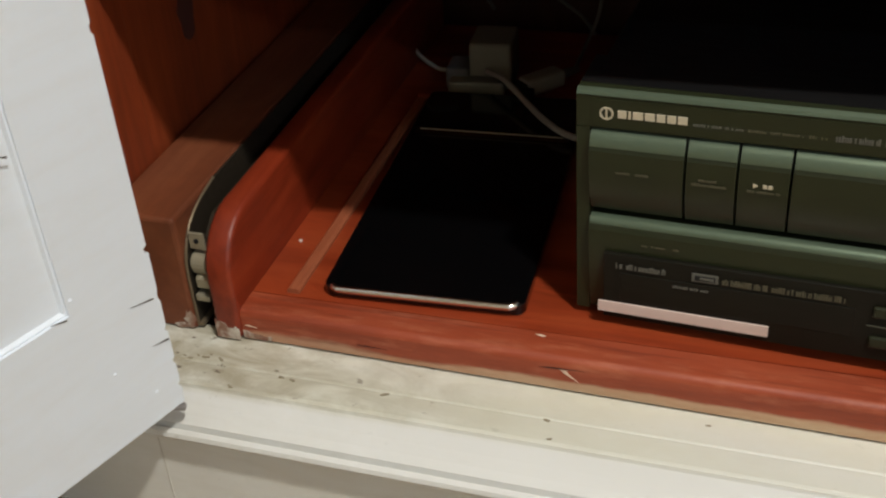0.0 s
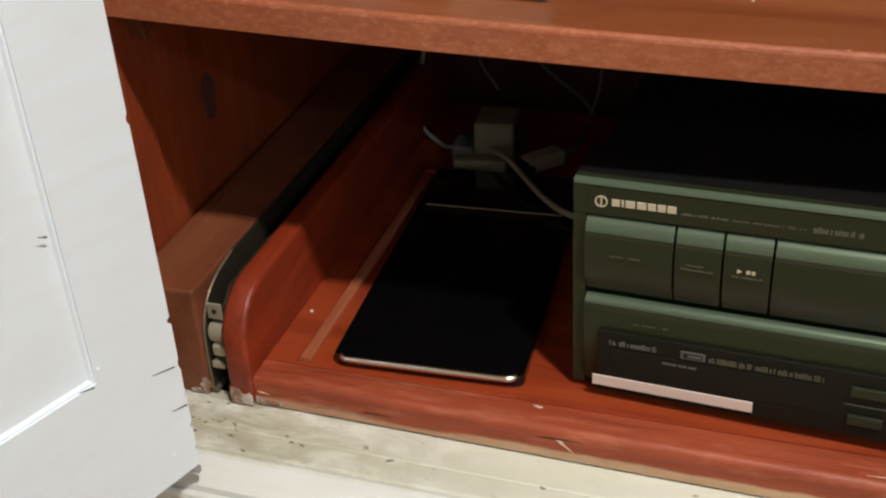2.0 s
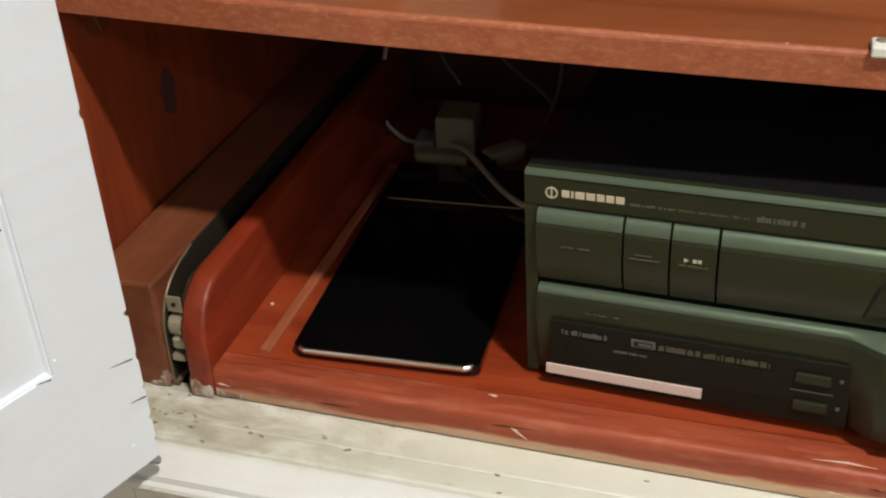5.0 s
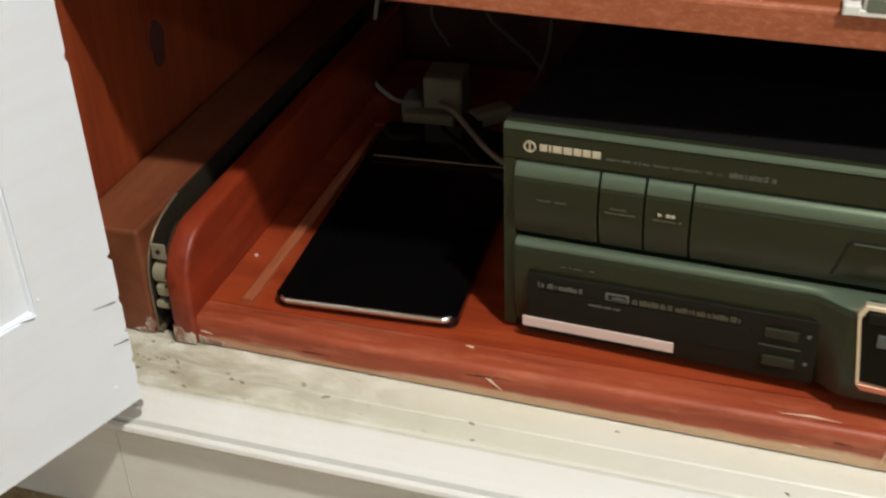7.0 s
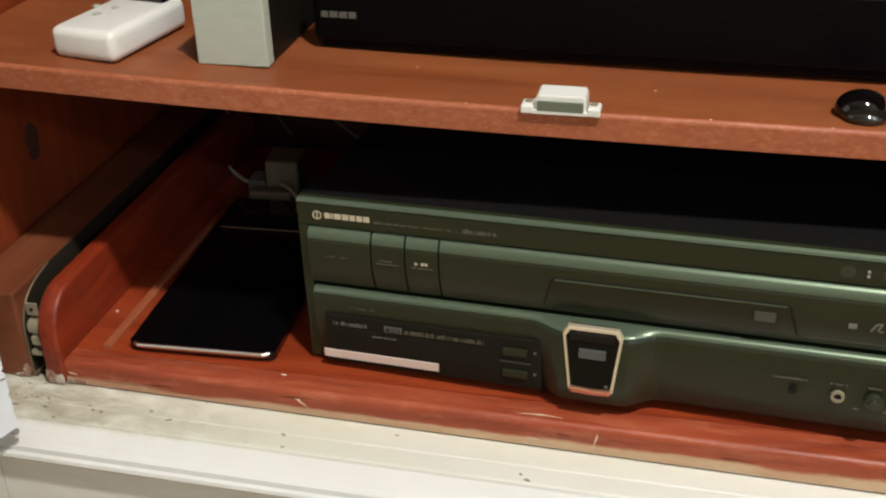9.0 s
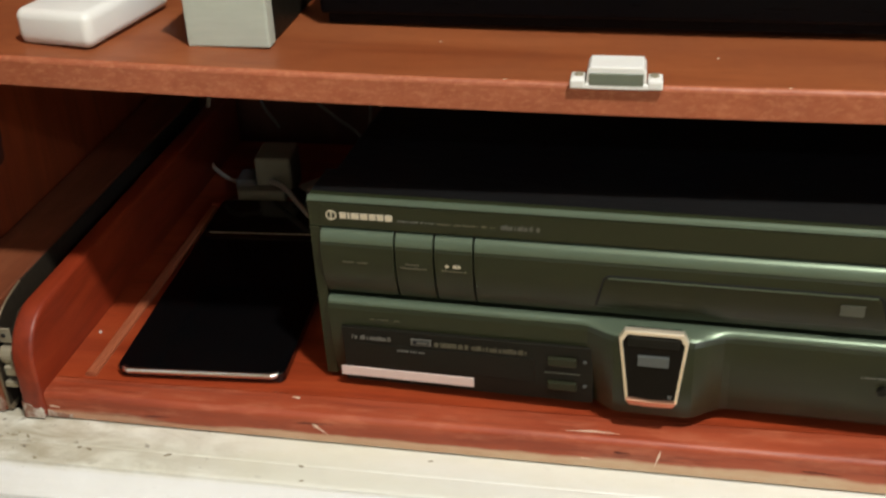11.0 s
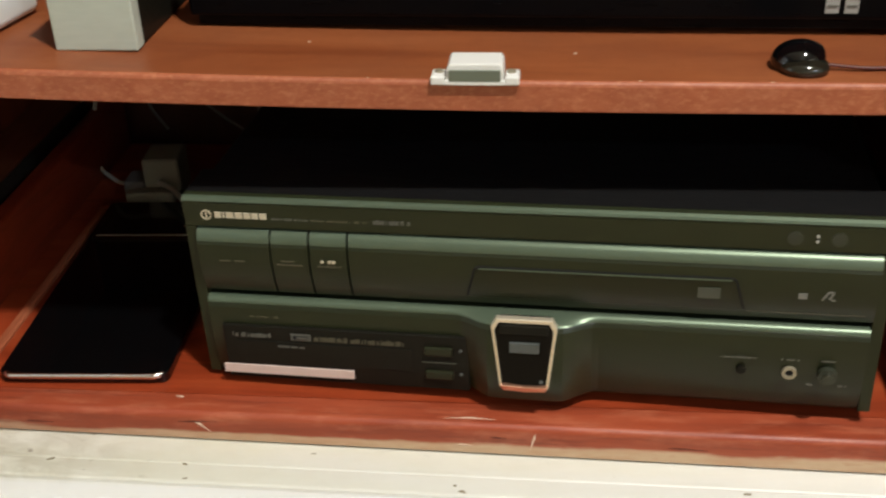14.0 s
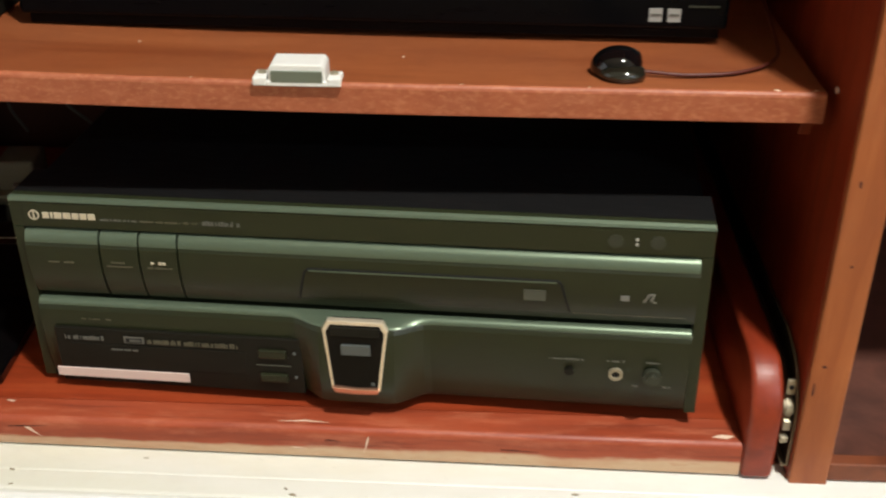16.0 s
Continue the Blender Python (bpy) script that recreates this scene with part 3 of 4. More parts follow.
part("fascia_side", sweep([(0.0, 0.002), (0.0, 0.1118), (0.041, 0.1118), (0.041, 0.002)], 0.0, 0.0068), GREEN_BLACK, player)
part("fascia_side", sweep([(0.0, 0.002), (0.0, 0.1118), (0.041, 0.1118), (0.041, 0.002)], PW - 0.0068, PW), GREEN_BLACK, player)
part("chassis_front", box(0.0068, PW - 0.0068, 0.016, 0.040, 0.004, 0.1118), SEAM, player)


def belly(z):
    """How far the key fronts fall back below their middle."""
    return 0.0058 * min(max((0.094 - z) / 0.028, 0.0), 1.0) ** 2.2


def drape(bm):
    """Bends a flat piece to the key fronts' belly."""
    for k in range(9):
        bmesh.ops.bisect_plane(bm, geom=bm.verts[:] + bm.edges[:] + bm.faces[:], plane_co=(0, 0, 0.068 + 0.003 * k), plane_no=(0, 0, 1))
    for v in bm.verts:
        v.co.y += belly(v.co.z)
    return bm


FACE = [(0.0030, 0.1104), (-0.0032, 0.1036), (-0.0044, 0.1012)]
FACE += [(-0.0050 + belly(0.094 - 0.0028 * k), 0.094 - 0.0028 * k) for k in range(11)]
FACE += [(0.014, 0.0655), (0.014, 0.1108)]
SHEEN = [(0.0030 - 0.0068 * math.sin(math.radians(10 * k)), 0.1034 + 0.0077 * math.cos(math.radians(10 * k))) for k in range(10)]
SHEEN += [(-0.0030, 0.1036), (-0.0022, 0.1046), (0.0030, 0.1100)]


def key(name, x0, x1, label=""):
    k = part(name, sweep(FACE, x0, x1), GREEN_BLACK, player, label, 11)
    part("bevel", sweep(SHEEN, x0 + 0.0001, x1 - 0.0001), GREEN_SHEEN, k, "rounded upper edge, its green-grey sheen put into the colour", 20)
    return k


power = key("button", 0.0074, 0.0537)
key("button", 0.0550, 0.0783)
play = key("button", 0.0796, 0.1027)
drawer = key("disc_drawer", 0.1040, 0.4132, "wide disc drawer front")
part("button_mark", box(0.0845, 0.0875, -0.0022, 0.0, 0.1052, 0.1072), BLACK, play)


def ink(x0, x1, z0, z1, mat, parent, y=-0.0056, name="lettering", thick=0.0006):
    return part(name, box(x0, x1, y, y + thick, z0, z1), mat, parent)


def glyphs(x0, x1, z0, z1, mat, parent, y, seed):
    """Unreadable small print: a row of tiny plain bars in word-like runs."""
    rnd, b, x = random.Random(seed), bmesh.new(), x0
    while x < x1 - 0.0004:
        if rnd.random() < 0.14:
            x += 0.0009
            continue
        w = rnd.uniform(0.0005, 0.0011)
        top = z1 - (0.25 * (z1 - z0) if rnd.random() < 0.5 else 0.0)
        box(x, min(x + w, x1), y, y + 0.0005, z0, top, bm=b)
        x += w + 0.0003
    return part("lettering", b, mat, parent)


# outline of the small disc door in the drawer front
def strip_line(pts, width, y, mat, parent, name):
    b = bmesh.new()
    for (xa, za), (xb, zb) in zip(pts, pts[1:]):
        d = Vector((xb - xa, 0, zb - za)).normalized()
        n = Vector((-d.z, 0, d.x)) * width / 2
        quad = [(xa + n.x, za + n.z), (xb + n.x, zb + n.z), (xb - n.x, zb - n.z), (xa - n.x, za - n.z)]
        prism(quad, 0.0016, "y", y, bm=b)
    return part(name, drape(b), mat, parent)


part("disc_door", drape(prism([(0.1762, 0.0715), (0.1815, 0.0925), (0.1838, 0.0944), (0.3318, 0.0944), (0.3341, 0.0925), (0.3398, 0.0715)], 0.0015, "y", -0.0054, 0.0004, 1)), DOOR_DARK, drawer, "small disc door in the drawer front")
strip_line([(0.1760, 0.0720), (0.1810, 0.0930), (0.1835, 0.0948), (0.3320, 0.0948), (0.3345, 0.0930), (0.3400, 0.0720)], 0.0010, -0.0056, SEAM, drawer, "door_seam")
# highlight on the disc door's top edge, painted as a light bar
strip_line([(0.1840, 0.0938), (0.3315, 0.0938)], 0.0008, -0.0060, GREEN_SHEEN, drawer, "door_edge_glint")
ink(0.3125, 0.3255, 0.0815, 0.0885, DISC_GREY, drawer, -0.0062, "disc_mark")
ink(0.3690, 0.3740, 0.0835, 0.0870, MARK_GREY, drawer, -0.0053, "disc_mark")
strip_line([(0.3825, 0.0825), (0.3855, 0.0885), (0.3885, 0.0885), (0.3865, 0.0835)], 0.0013, -0.0052, MARK_GREY, drawer, "disc_mark")
strip_line([(0.3875, 0.0828), (0.3900, 0.0828)], 0.0010, -0.0052, MARK_GREY, drawer, "disc_mark")
part("drawer_groove", drape(box(0.3420, 0.4080, -0.0054, -0.0046, 0.0712, 0.0716)), GOLD_INK, drawer)

# brand band: a ring mark and seven plain letter-like blocks
band = part("brand_band", box(0.008, 0.41, -0.0004, 0.0004, 0.1130, 0.1280), GREEN_BLACK, player)
ring = bmesh.new()
for k in range(20):
    a0, a1 = 2 * math.pi * k / 20, 2 * math.pi * (k + 1) / 20
    c = (0.0150, 0.1205)
    prism([(c[0] + r * math.cos(a), c[1] + r * math.sin(a)) for r, a in ((0.0034, a0), (0.0034, a1), (0.0026, a1), (0.0026, a0))], 0.0005, "y", -0.0009, bm=ring)
box(0.0146, 0.0154, -0.0009, -0.0004, 0.1178, 0.1232, bm=ring)
part("brand_mark", ring, SILVER_INK, band, "plain silver ring mark")
x = 0.0205
for w in (0.0042, 0.0014, 0.0050, 0.0048, 0.0042, 0.0042, 0.0046):
    b = box(x, x + w, -0.0009, -0.0004, 0.1186, 0.1228, 0.0002, 1)
    part("brand_block", b, SILVER_INK, band)
    x += w + 0.0008
for x0, x1, z0, z1, mat in ((0.0565, 0.0620, 0.1185, 0.1198, DIM_INK), (0.0630, 0.0700, 0.1185, 0.1198, DIM_INK), (0.0710, 0.0800, 0.1185, 0.1198, DIM_INK), (0.0815, 0.0900, 0.1185, 0.1198, GOLD_INK),
                            (0.0915, 0.1060, 0.1185, 0.1198, GOLD_INK), (0.1085, 0.1170, 0.1185, 0.1200, GOLD_INK), (0.1200, 0.1270, 0.1183, 0.1216, DIM_INK), (0.1280, 0.1360, 0.1183, 0.1216, DIM_INK), (0.1370, 0.1440, 0.1183, 0.1216, DIM_INK)):
    glyphs(x0, x1, z0, z1, mat, band, -0.0008, int(x0 * 10000))
for x0, x1, z in ((0.0200, 0.0370, 0.0905), (0.0610, 0.0700, 0.0918), (0.0580, 0.0745, 0.0893), (0.0830, 0.0990, 0.0893)):
    glyphs(x0, x1, z, z + 0.0012, GOLD_INK, player, -0.0056, int(x0 * 10000))
part("play_symbol", prism([(0.0865, 0.0920), (0.0865, 0.0944), (0.0888, 0.0932)], 0.0005, "y", -0.0057), SILVER_INK, play)
for x0 in (0.0910, 0.0935):
    ink(x0, x0 + 0.0019, 0.0923, 0.0941, SILVER_INK, play, -0.0057, "pause_symbol")
# remote sensor and lamps
for x0 in (0.3640, 0.3880):
    part("sensor", rod((x0, -0.0004, 0.1205), (0, -1, 0), 0.0046, 0.0010, 24, 0.0003), SENSOR, band)
for z0 in (0.1190, 0.1222):
    part("indicator", rod((0.3762, -0.0004, z0), (0, -1, 0), 0.0010, 0.0012, 12), FORMAT_GREY, band)


# lower fascia with a swelling round the window
def swell(x, z):
    up = min(max((x - 0.168) / 0.024, 0), 1)
    down = min(max((0.256 - x) / 0.024, 0), 1)
    s = min(up, down)
    s = s * s * (3 - 2 * s)
    hood = min(max((0.0626 - z) / 0.0034, 0.0), 1.0)
    return (0.0148 - max(0.0, z - 0.030) * 0.21) * s * hood * min(1.0, max(0.0, (z + 0.005) / 0.010)) ** 0.5


LOWER = [(0.011, 0.0620), (0.0014, 0.0616), (-0.0024, 0.0592), (-0.0035, 0.0582), (-0.0041, 0.0568), (-0.0045, 0.0555), (-0.0048, 0.0500), (-0.0046, 0.0450), (-0.0040, 0.0360), (-0.0029, 0.0250), (-0.0016, 0.0150), (-0.0004, 0.0090), (0.0010, 0.0045), (0.0036, 0.0015), (0.015, 0.0015), (0.015, 0.0620)]
lower = part("lower_fascia", sweep(LOWER, 0.0074, 0.4126, 96, swell), GREEN_BLACK, player, "", 11)
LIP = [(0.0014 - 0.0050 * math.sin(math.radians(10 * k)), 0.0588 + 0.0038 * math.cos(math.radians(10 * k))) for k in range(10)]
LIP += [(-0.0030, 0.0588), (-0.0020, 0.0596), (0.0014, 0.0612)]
part("lip_bevel", sweep(LIP, 0.0076, 0.4124, 96, swell), GREEN_SHEEN, lower, "lip painted lighter green-grey for the light on it", 20)

# copper framed window
wy = -0.0212
outer = [(0.1948, 0.0645), (0.2288, 0.0645), (0.2320, 0.0592), (0.2272, 0.0195), (0.2252, 0.0170), (0.1988, 0.0170), (0.1968, 0.0195), (0.1916, 0.0592)]


def frame_mesh(pts, width, y0, y1):
    c = Vector((sum(p[0] for p in pts) / len(pts), sum(p[1] for p in pts) / len(pts)))
    inner = []
    for p in pts:
        d = Vector(p) - c
        inner.append(tuple(c + Vector((d.x * (1 - width / 0.0195), d.y * (1 - width / 0.0235)))))
    b = bmesh.new()
    n = len(pts)
    rows = [[b.verts.new((q[0], y + max(0.0, q[1] - 0.030) * 0.20 + (max(0.0, 0.040 - q[1]) * 0.35 if y == y1 else 0.0), q[1])) for q in loop] for loop, y in ((pts, y1), (pts, y0 + 0.0006), ([tuple(c + (Vector(q) - c) * 0.985) for q in pts], y0), (inner, y0), (inner, y1))]
    for r0, r1 in zip(rows, rows[1:] + rows[:1]):
        for k in range(n):
            b.faces.new((r0[k], r0[(k + 1) % n], r1[(k + 1) % n], r1[k]))
    return b, inner


fm, inner = frame_mesh(outer, 0.0021, wy + 0.0002, wy + 0.0045)
window = part("window_frame", fm, COPPER, player, "copper coloured frame")
glass = prism(inner, 0.0085, "y", wy + 0.0008)
for v in glass.verts:
    v.co.y += max(0.0, v.co.z - 0.030) * 0.20
foot = prism([(0.1990, 0.0162), (0.2120, 0.0152), (0.2250, 0.0162), (0.2268, 0.0217), (0.2120, 0.0207), (0.1972, 0.0217)], 0.011, "y", wy - 0.0006, 0.0006)
for v in foot.verts:
    if v.co.y < wy + 0.004:
        v.co.y += (0.0217 - v.co.z) * 0.45 - 0.0014
part("frame_foot", foot, REDDISH_METAL, window, "thicker foot of the frame, redder than the rest")
part("window_glass", glass, BLACK_GLASS, window, "gloss black window")
ink(0.2032, 0.2212, 0.0430, 0.0495, GREY_PANEL, window, wy + 0.0031, "display", 0.003)
ink(0.2215, 0.2238, 0.0228, 0.0252, GREY_PANEL, window, wy + 0.0003, "indicator")
part("window_hood", box(0.1968, 0.2268, wy + 0.0050, wy + 0.0105, 0.0550, 0.0612, 0.0006), BLACK, window)

# cartridge bay flap
flap = part("bay_flap", box(0.0160, 0.1760, -0.0070, 0.0080, 0.0035, 0.0440, 0.0006), BLACK, lower, "black removable bay cover")
part("flap_recess", box(0.0250, 0.1400, -0.0075, -0.0068, 0.0160, 0.0330, 0.0003), BLACK, flap)
strip_line([(0.0160, 0.0030), (0.0160, 0.0444), (0.1765, 0.0444), (0.1765, 0.0030)], 0.0009, -0.0078, GREEN_BLACK, flap, "flap_border")
part("sticker", box(0.0135, 0.1010, -0.0082, -0.0070, 0.0076, 0.0138), STICKER, flap, "pinkish white paper sticker")
glyphs(0.0226, 0.0480, 0.0360, 0.0392, DIM_INK, flap, -0.0080, 7)
ink(0.0615, 0.0745, 0.0352, 0.0400, DIM_INK, flap, -0.0080)
ink(0.0630, 0.0732, 0.0362, 0.0390, SEAM, flap, -0.0084)
ink(0.0655, 0.0725, 0.0370, 0.0383, DIM_INK, flap, -0.0087)
for x0, x1 in ((0.0765, 0.0950), (0.0962, 0.1110), (0.1120, 0.1355)):
    glyphs(x0, x1, 0.0354, 0.0388, GOLD_INK, flap, -0.0080, int(x0 * 9000))
glyphs(0.0520, 0.0705, 0.0292, 0.0306, DIM_INK, flap, -0.0082, 9)
for z0 in (0.0300, 0.0120):
    kb = part("flap_button", box(0.1480, 0.1660, -0.0092, -0.006, z0, z0 + 0.0062, 0.0010), DOOR_DARK, flap)
    part("flap_light", rod((0.1710, -0.0072, z0 + 0.004), (0, -1, 0), 0.0011, 0.0012, 12), GREY_PANEL, flap)
ink(0.1460, 0.1680, 0.0237, 0.0244, DISC_GREY, flap, -0.0074)
for x0, x1 in ((0.0350, 0.0470), (0.0500, 0.0540)):
    glyphs(x0, x1, 0.0500, 0.0510, GOLD_INK, lower, -0.0058, int(x0 * 9000))

# sockets and knob on the lower fascia
part("push_button", rod((0.3415, -0.0032, 0.0315), (0, -1, 0), 0.0028, 0.006, 18, 0.0005), BLACK, lower)
jack = bmesh.new()
for k in range(24):
    a0, a1 = 2 * math.pi * k / 24, 2 * math.pi * (k + 1) / 24
    prism([(0.3695 + r * math.cos(a), 0.0312 + r * math.sin(a)) for r, a in ((0.0043, a0), (0.0043, a1), (0.0025, a1), (0.0025, a0))], 0.004, "y", -0.0062, bm=jack)
jk = part("headphone_socket", jack, STEEL_BRIGHT, lower, "bright metal headphone socket")
part("socket_hole", rod((0.3695, -0.0044, 0.0312), (0, -1, 0), 0.0027, 0.001, 18), SEAM, jk)
kn = part("level_knob", rod((0.3912, -0.0055, 0.0312), (0, -1, 0), 0.0055, 0.010, 28, 0.0022), SENSOR, lower)
part("knob_pointer", box(0.3909, 0.3915, -0.0108, -0.0101, 0.0335, 0.0366), DIM_INK, kn)
for x0, x1, z in ((0.3290, 0.3370, 0.0405), (0.3380, 0.3500, 0.0405), (0.3640, 0.3750, 0.0405), (0.3870, 0.3950, 0.0408), (0.3800, 0.3840, 0.0235), (0.3980, 0.4030, 0.0235)):
    glyphs(x0, x1, z, z + 0.0011, DIM_INK, lower, -0.0062, int(x0 * 9000))
for x0 in (0.045, 0.36):
    for y0 in (0.11, 0.34):
        part("foot", rod((x0, y0, 0.0025), (0, 0, 1), 0.018, 0.0095, 24, 0.001), BLACK, player)

# ---- gloss black flat box lying in the tray ----
slab = thing("media_box", pose(-0.3235, -0.005, TRAY + 0.0004, 0, 0, 2.6), "gloss black flat media box with a chrome front edge", "media box")
SW, SL, SH = 0.116, 0.248, 0.0075


def rounded_plate(x0, x1, y0, y1, r):
    pts = []
    for cx, cy, a0 in ((x1 - r, y0 + r, -90), (x1 - r, y1 - r, 0), (x0 + r, y1 - r, 90), (x0 + r, y0 + r, 180)):
        for k in range(7):
            a = math.radians(a0 + 15 * k)
            pts.append((cx + r * math.cos(a), cy + r * math.sin(a)))
    return pts


part("body", prism(rounded_plate(0, SW, 0.0006, SL, 0.006), SH, "z", 0.0, 0.0012, 3), GLOSS, slab)
part("chrome_edge", tube([(0.0052, 0.0030, SH - 0.0016), (0.008, 0.0010, SH - 0.0016), (0.014, 0.0003, SH - 0.0016), (SW / 2, 0.0002, SH - 0.0016), (SW - 0.014, 0.0003, SH - 0.0016), (SW - 0.008, 0.0010, SH - 0.0016), (SW - 0.0045, 0.0036, SH - 0.0016)], 0.0021, 14, 6), CHROME, slab, "polished chrome front edge", True)
part("rear_ridge", prism([(0.181, SH - 0.001), (0.184, SH + 0.0022), (0.188, SH + 0.0026), (0.194, SH - 0.001)], SW - 0.008, "x", 0.004, 0.0006), GLOSS, slab, "raised gloss ridge")
# the gloss ridge's highlight, drawn as a thin bright metal tube
part("ridge_glint", tube([(0.008, 0.1845, SH + 0.0026), (0.05, 0.1843, SH + 0.0027), (SW - 0.008, 0.1845, SH + 0.0026)], 0.0005, 8, 3), STEEL_BRIGHT, slab, "thin bright metal line added for the ridge's highlight", True)
part("cable_plug", box(0.062, 0.076, 0.238, 0.256, 0.001, 0.011, 0.002), BLACK, slab)

# ---- adapter and cables at the back ----
adapter = thing("power_adapter", pose(-0.296, 0.266, TRAY, 0, 0, 4), "grey plug-in power adapter on the tray", "power adapter")
part("body", box(-0.016, 0.016, 0.0, 0.036, 0.0, 0.037, 0.0025, 3), ADAPTER, adapter)
part("base_block", box(-0.030, 0.012, -0.014, 0.0, 0.0, 0.012, 0.002, 2), ADAPTER, adapter)
part("pin_cover", box(-0.034, -0.016, -0.004, 0.022, 0.0, 0.018, 0.003, 2), CABLE_DIM, adapter)
plug = thing("cable_connector", pose(-0.270, 0.262, TRAY, 0, 0, -42), "pale grey cable connector block", "connector")
part("body", box(-0.008, 0.008, 0.0, 0.034, 0.0, 0.013, 0.003, 2), CABLE_GREY, plug)
part("strain_relief", rod((0, 0.042, 0.0065), (0, 1, 0), 0.004, 0.018, 14, 0.0006, 0.0025), CABLE_DIM, plug)
part("socket", box(-0.0065, 0.0065, -0.008, 0.0, 0.002, 0.011, 0.001), BLACK, plug)


def cable(points, radius, mat, label):
    return tagged(link_mesh("cable", tube(points, radius), mat, True), label, "cable", "cables behind the player")


cable([(-0.305, 0.284, TRAY + 0.006), (-0.296, 0.262, TRAY + 0.017), (-0.279, 0.244, TRAY + 0.020), (-0.258, 0.218, TRAY + 0.018), (-0.240, 0.197, TRAY + 0.016), (-0.222, 0.183, TRAY + 0.014), (-0.200, 0.178, TRAY + 0.012)], 0.0022, CABLE_GREY, "pale grey cable crossing to the disc player")
cable([(-0.318, 0.292, TRAY + 0.014), (-0.326, 0.288, TRAY + 0.006), (-0.340, 0.288, TRAY + 0.003), (-0.353, 0.295, TRAY + 0.004), (-0.366, 0.303, TRAY + 0.010), (-0.373, 0.310, TRAY + 0.022), (-0.376, 0.330, TRAY + 0.045), (-0.373, 0.350, TRAY + 0.080), (-0.366, 0.40, TRAY + 0.105)], 0.0019, CABLE_GREY, "pale grey cable looping up behind")
cable([(-0.238, 0.300, TRAY + 0.008), (-0.236, 0.335, TRAY + 0.012), (-0.230, 0.352, TRAY + 0.030), (-0.228, 0.360, TRAY + 0.060), (-0.228, 0.38, TRAY + 0.13)], 0.0015, CABLE_DIM, "thin dull grey cable hanging behind")
cable([(-0.232, 0.352, TRAY + 0.012), (-0.246, 0.360, TRAY + 0.024), (-0.266, 0.362, TRAY + 0.038), (-0.287, 0.366, TRAY + 0.060), (-0.305, 0.385, TRAY + 0.12)], 0.0015, CABLE_DIM, "thin dull grey cable hanging behind")
cable([(-0.310, 0.336, TRAY + 0.035), (-0.330, 0.35, TRAY + 0.06), (-0.320, 0.37, TRAY + 0.10), (-0.300, 0.40, TRAY + 0.15)], 0.0015, CABLE_DIM, "thin dull grey cable hanging behind")

# ---- things on the shelf ----
catch = thing("roller_catch", pose(0.0, -0.0005, shelf_z(0.0) + 0.0176), "white plastic roller catch screwed to the shelf edge", "door catch")
part("housing", prism([(-0.0160, 0.0), (-0.0155, 0.0085), (-0.0138, 0.0110), (0.0138, 0.0110), (0.0155, 0.0085), (0.0160, 0.0)], 0.019, "y", -0.002, 0.0008), PLASTIC_WHITE, catch)
part("mouth", box(-0.0142, 0.0142, -0.0032, -0.0018, 0.0010, 0.0076, 0.0004), CATCH_DARK, catch, "grey roller in a dark slot")
for sx in (-1, 1):
    part("lug", box(min(sx * 0.0165, sx * 0.0245), max(sx * 0.0165, sx * 0.0245), -0.002, 0.010, 0.0, 0.0042, 0.0016), PLASTIC_WHITE, catch)
    part("screw", rod((sx * 0.0200, 0.0045, 0.0042), (0, 0, 1), 0.0026, 0.0022, 14, 0.0006), STEEL_BRIGHT, catch)
    part("flange", box(min(sx * 0.0165, sx * 0.0245), max(sx * 0.0165, sx * 0.0245), -0.0032, 0.0, -0.0012, 0.004, 0.0010), PLASTIC_WHITE, catch)
part("front_flange", box(-0.0170, 0.0170, -0.0030, -0.0005, -0.0012, 0.0018, 0.0006), PLASTIC_WHITE, catch)

bd = thing("blu_ray_player", pose(-0.184, 0.083, shelf_z(0.0) + 0.0178, 0, 0, -1.0), "gloss black slim video player with a dark lower plinth", "video player")
BW, BH = 0.430, 0.056
part("body", box(0.003, BW - 0.003, 0.004, 0.215, 0.006, BH, 0.002), BLACK_STEEL, bd)
part("front", box(0.0, BW, -0.002, 0.012, 0.0100, BH + 0.001, 0.0025, 3), SATIN, bd, "gloss black front panel")
part("plinth", box(0.004, BW - 0.004, 0.002, 0.200, 0.0035, 0.0098, 0.001), SATIN, bd)
for x0 in (0.03, BW - 0.03):
    for y0 in (0.03, 0.17):
        part("foot", rod((x0, y0, 0.002), (0, 0, 1), 0.012, 0.0045, 20), BLACK, bd)
x = 0.006
for w in (0.0048, 0.0058, 0.0056, 0.0054):
    part("brand_block", box(x, x + w, -0.0026, -0.0018, 0.0262, 0.0305), DIM_INK, bd)
    x += w + 0.0012
for x0, tone in ((0.3830, DIM_INK), (0.3940, DIM_INK)):
    part("format_sticker", box(x0, x0 + 0.0078, -0.0026, -0.0018, 0.0145, 0.0225), FORMAT_GREY, bd, "small pale format sticker")
    part("sticker_mark", box(x0 + 0.0010, x0 + 0.0068, -0.0030, -0.0024, 0.0180, 0.0195), tone, bd)
part("lettering", box(0.406, 0.424, -0.0026, -0.0018, 0.0235, 0.0245), SENSOR, bd)

mouse = thing("usb_receiver", pose(0.179, 0.024, shelf_z(0.18) + 0.0177, 0, 0, 0), "small gloss black domed sensor with a cable", "sensor")


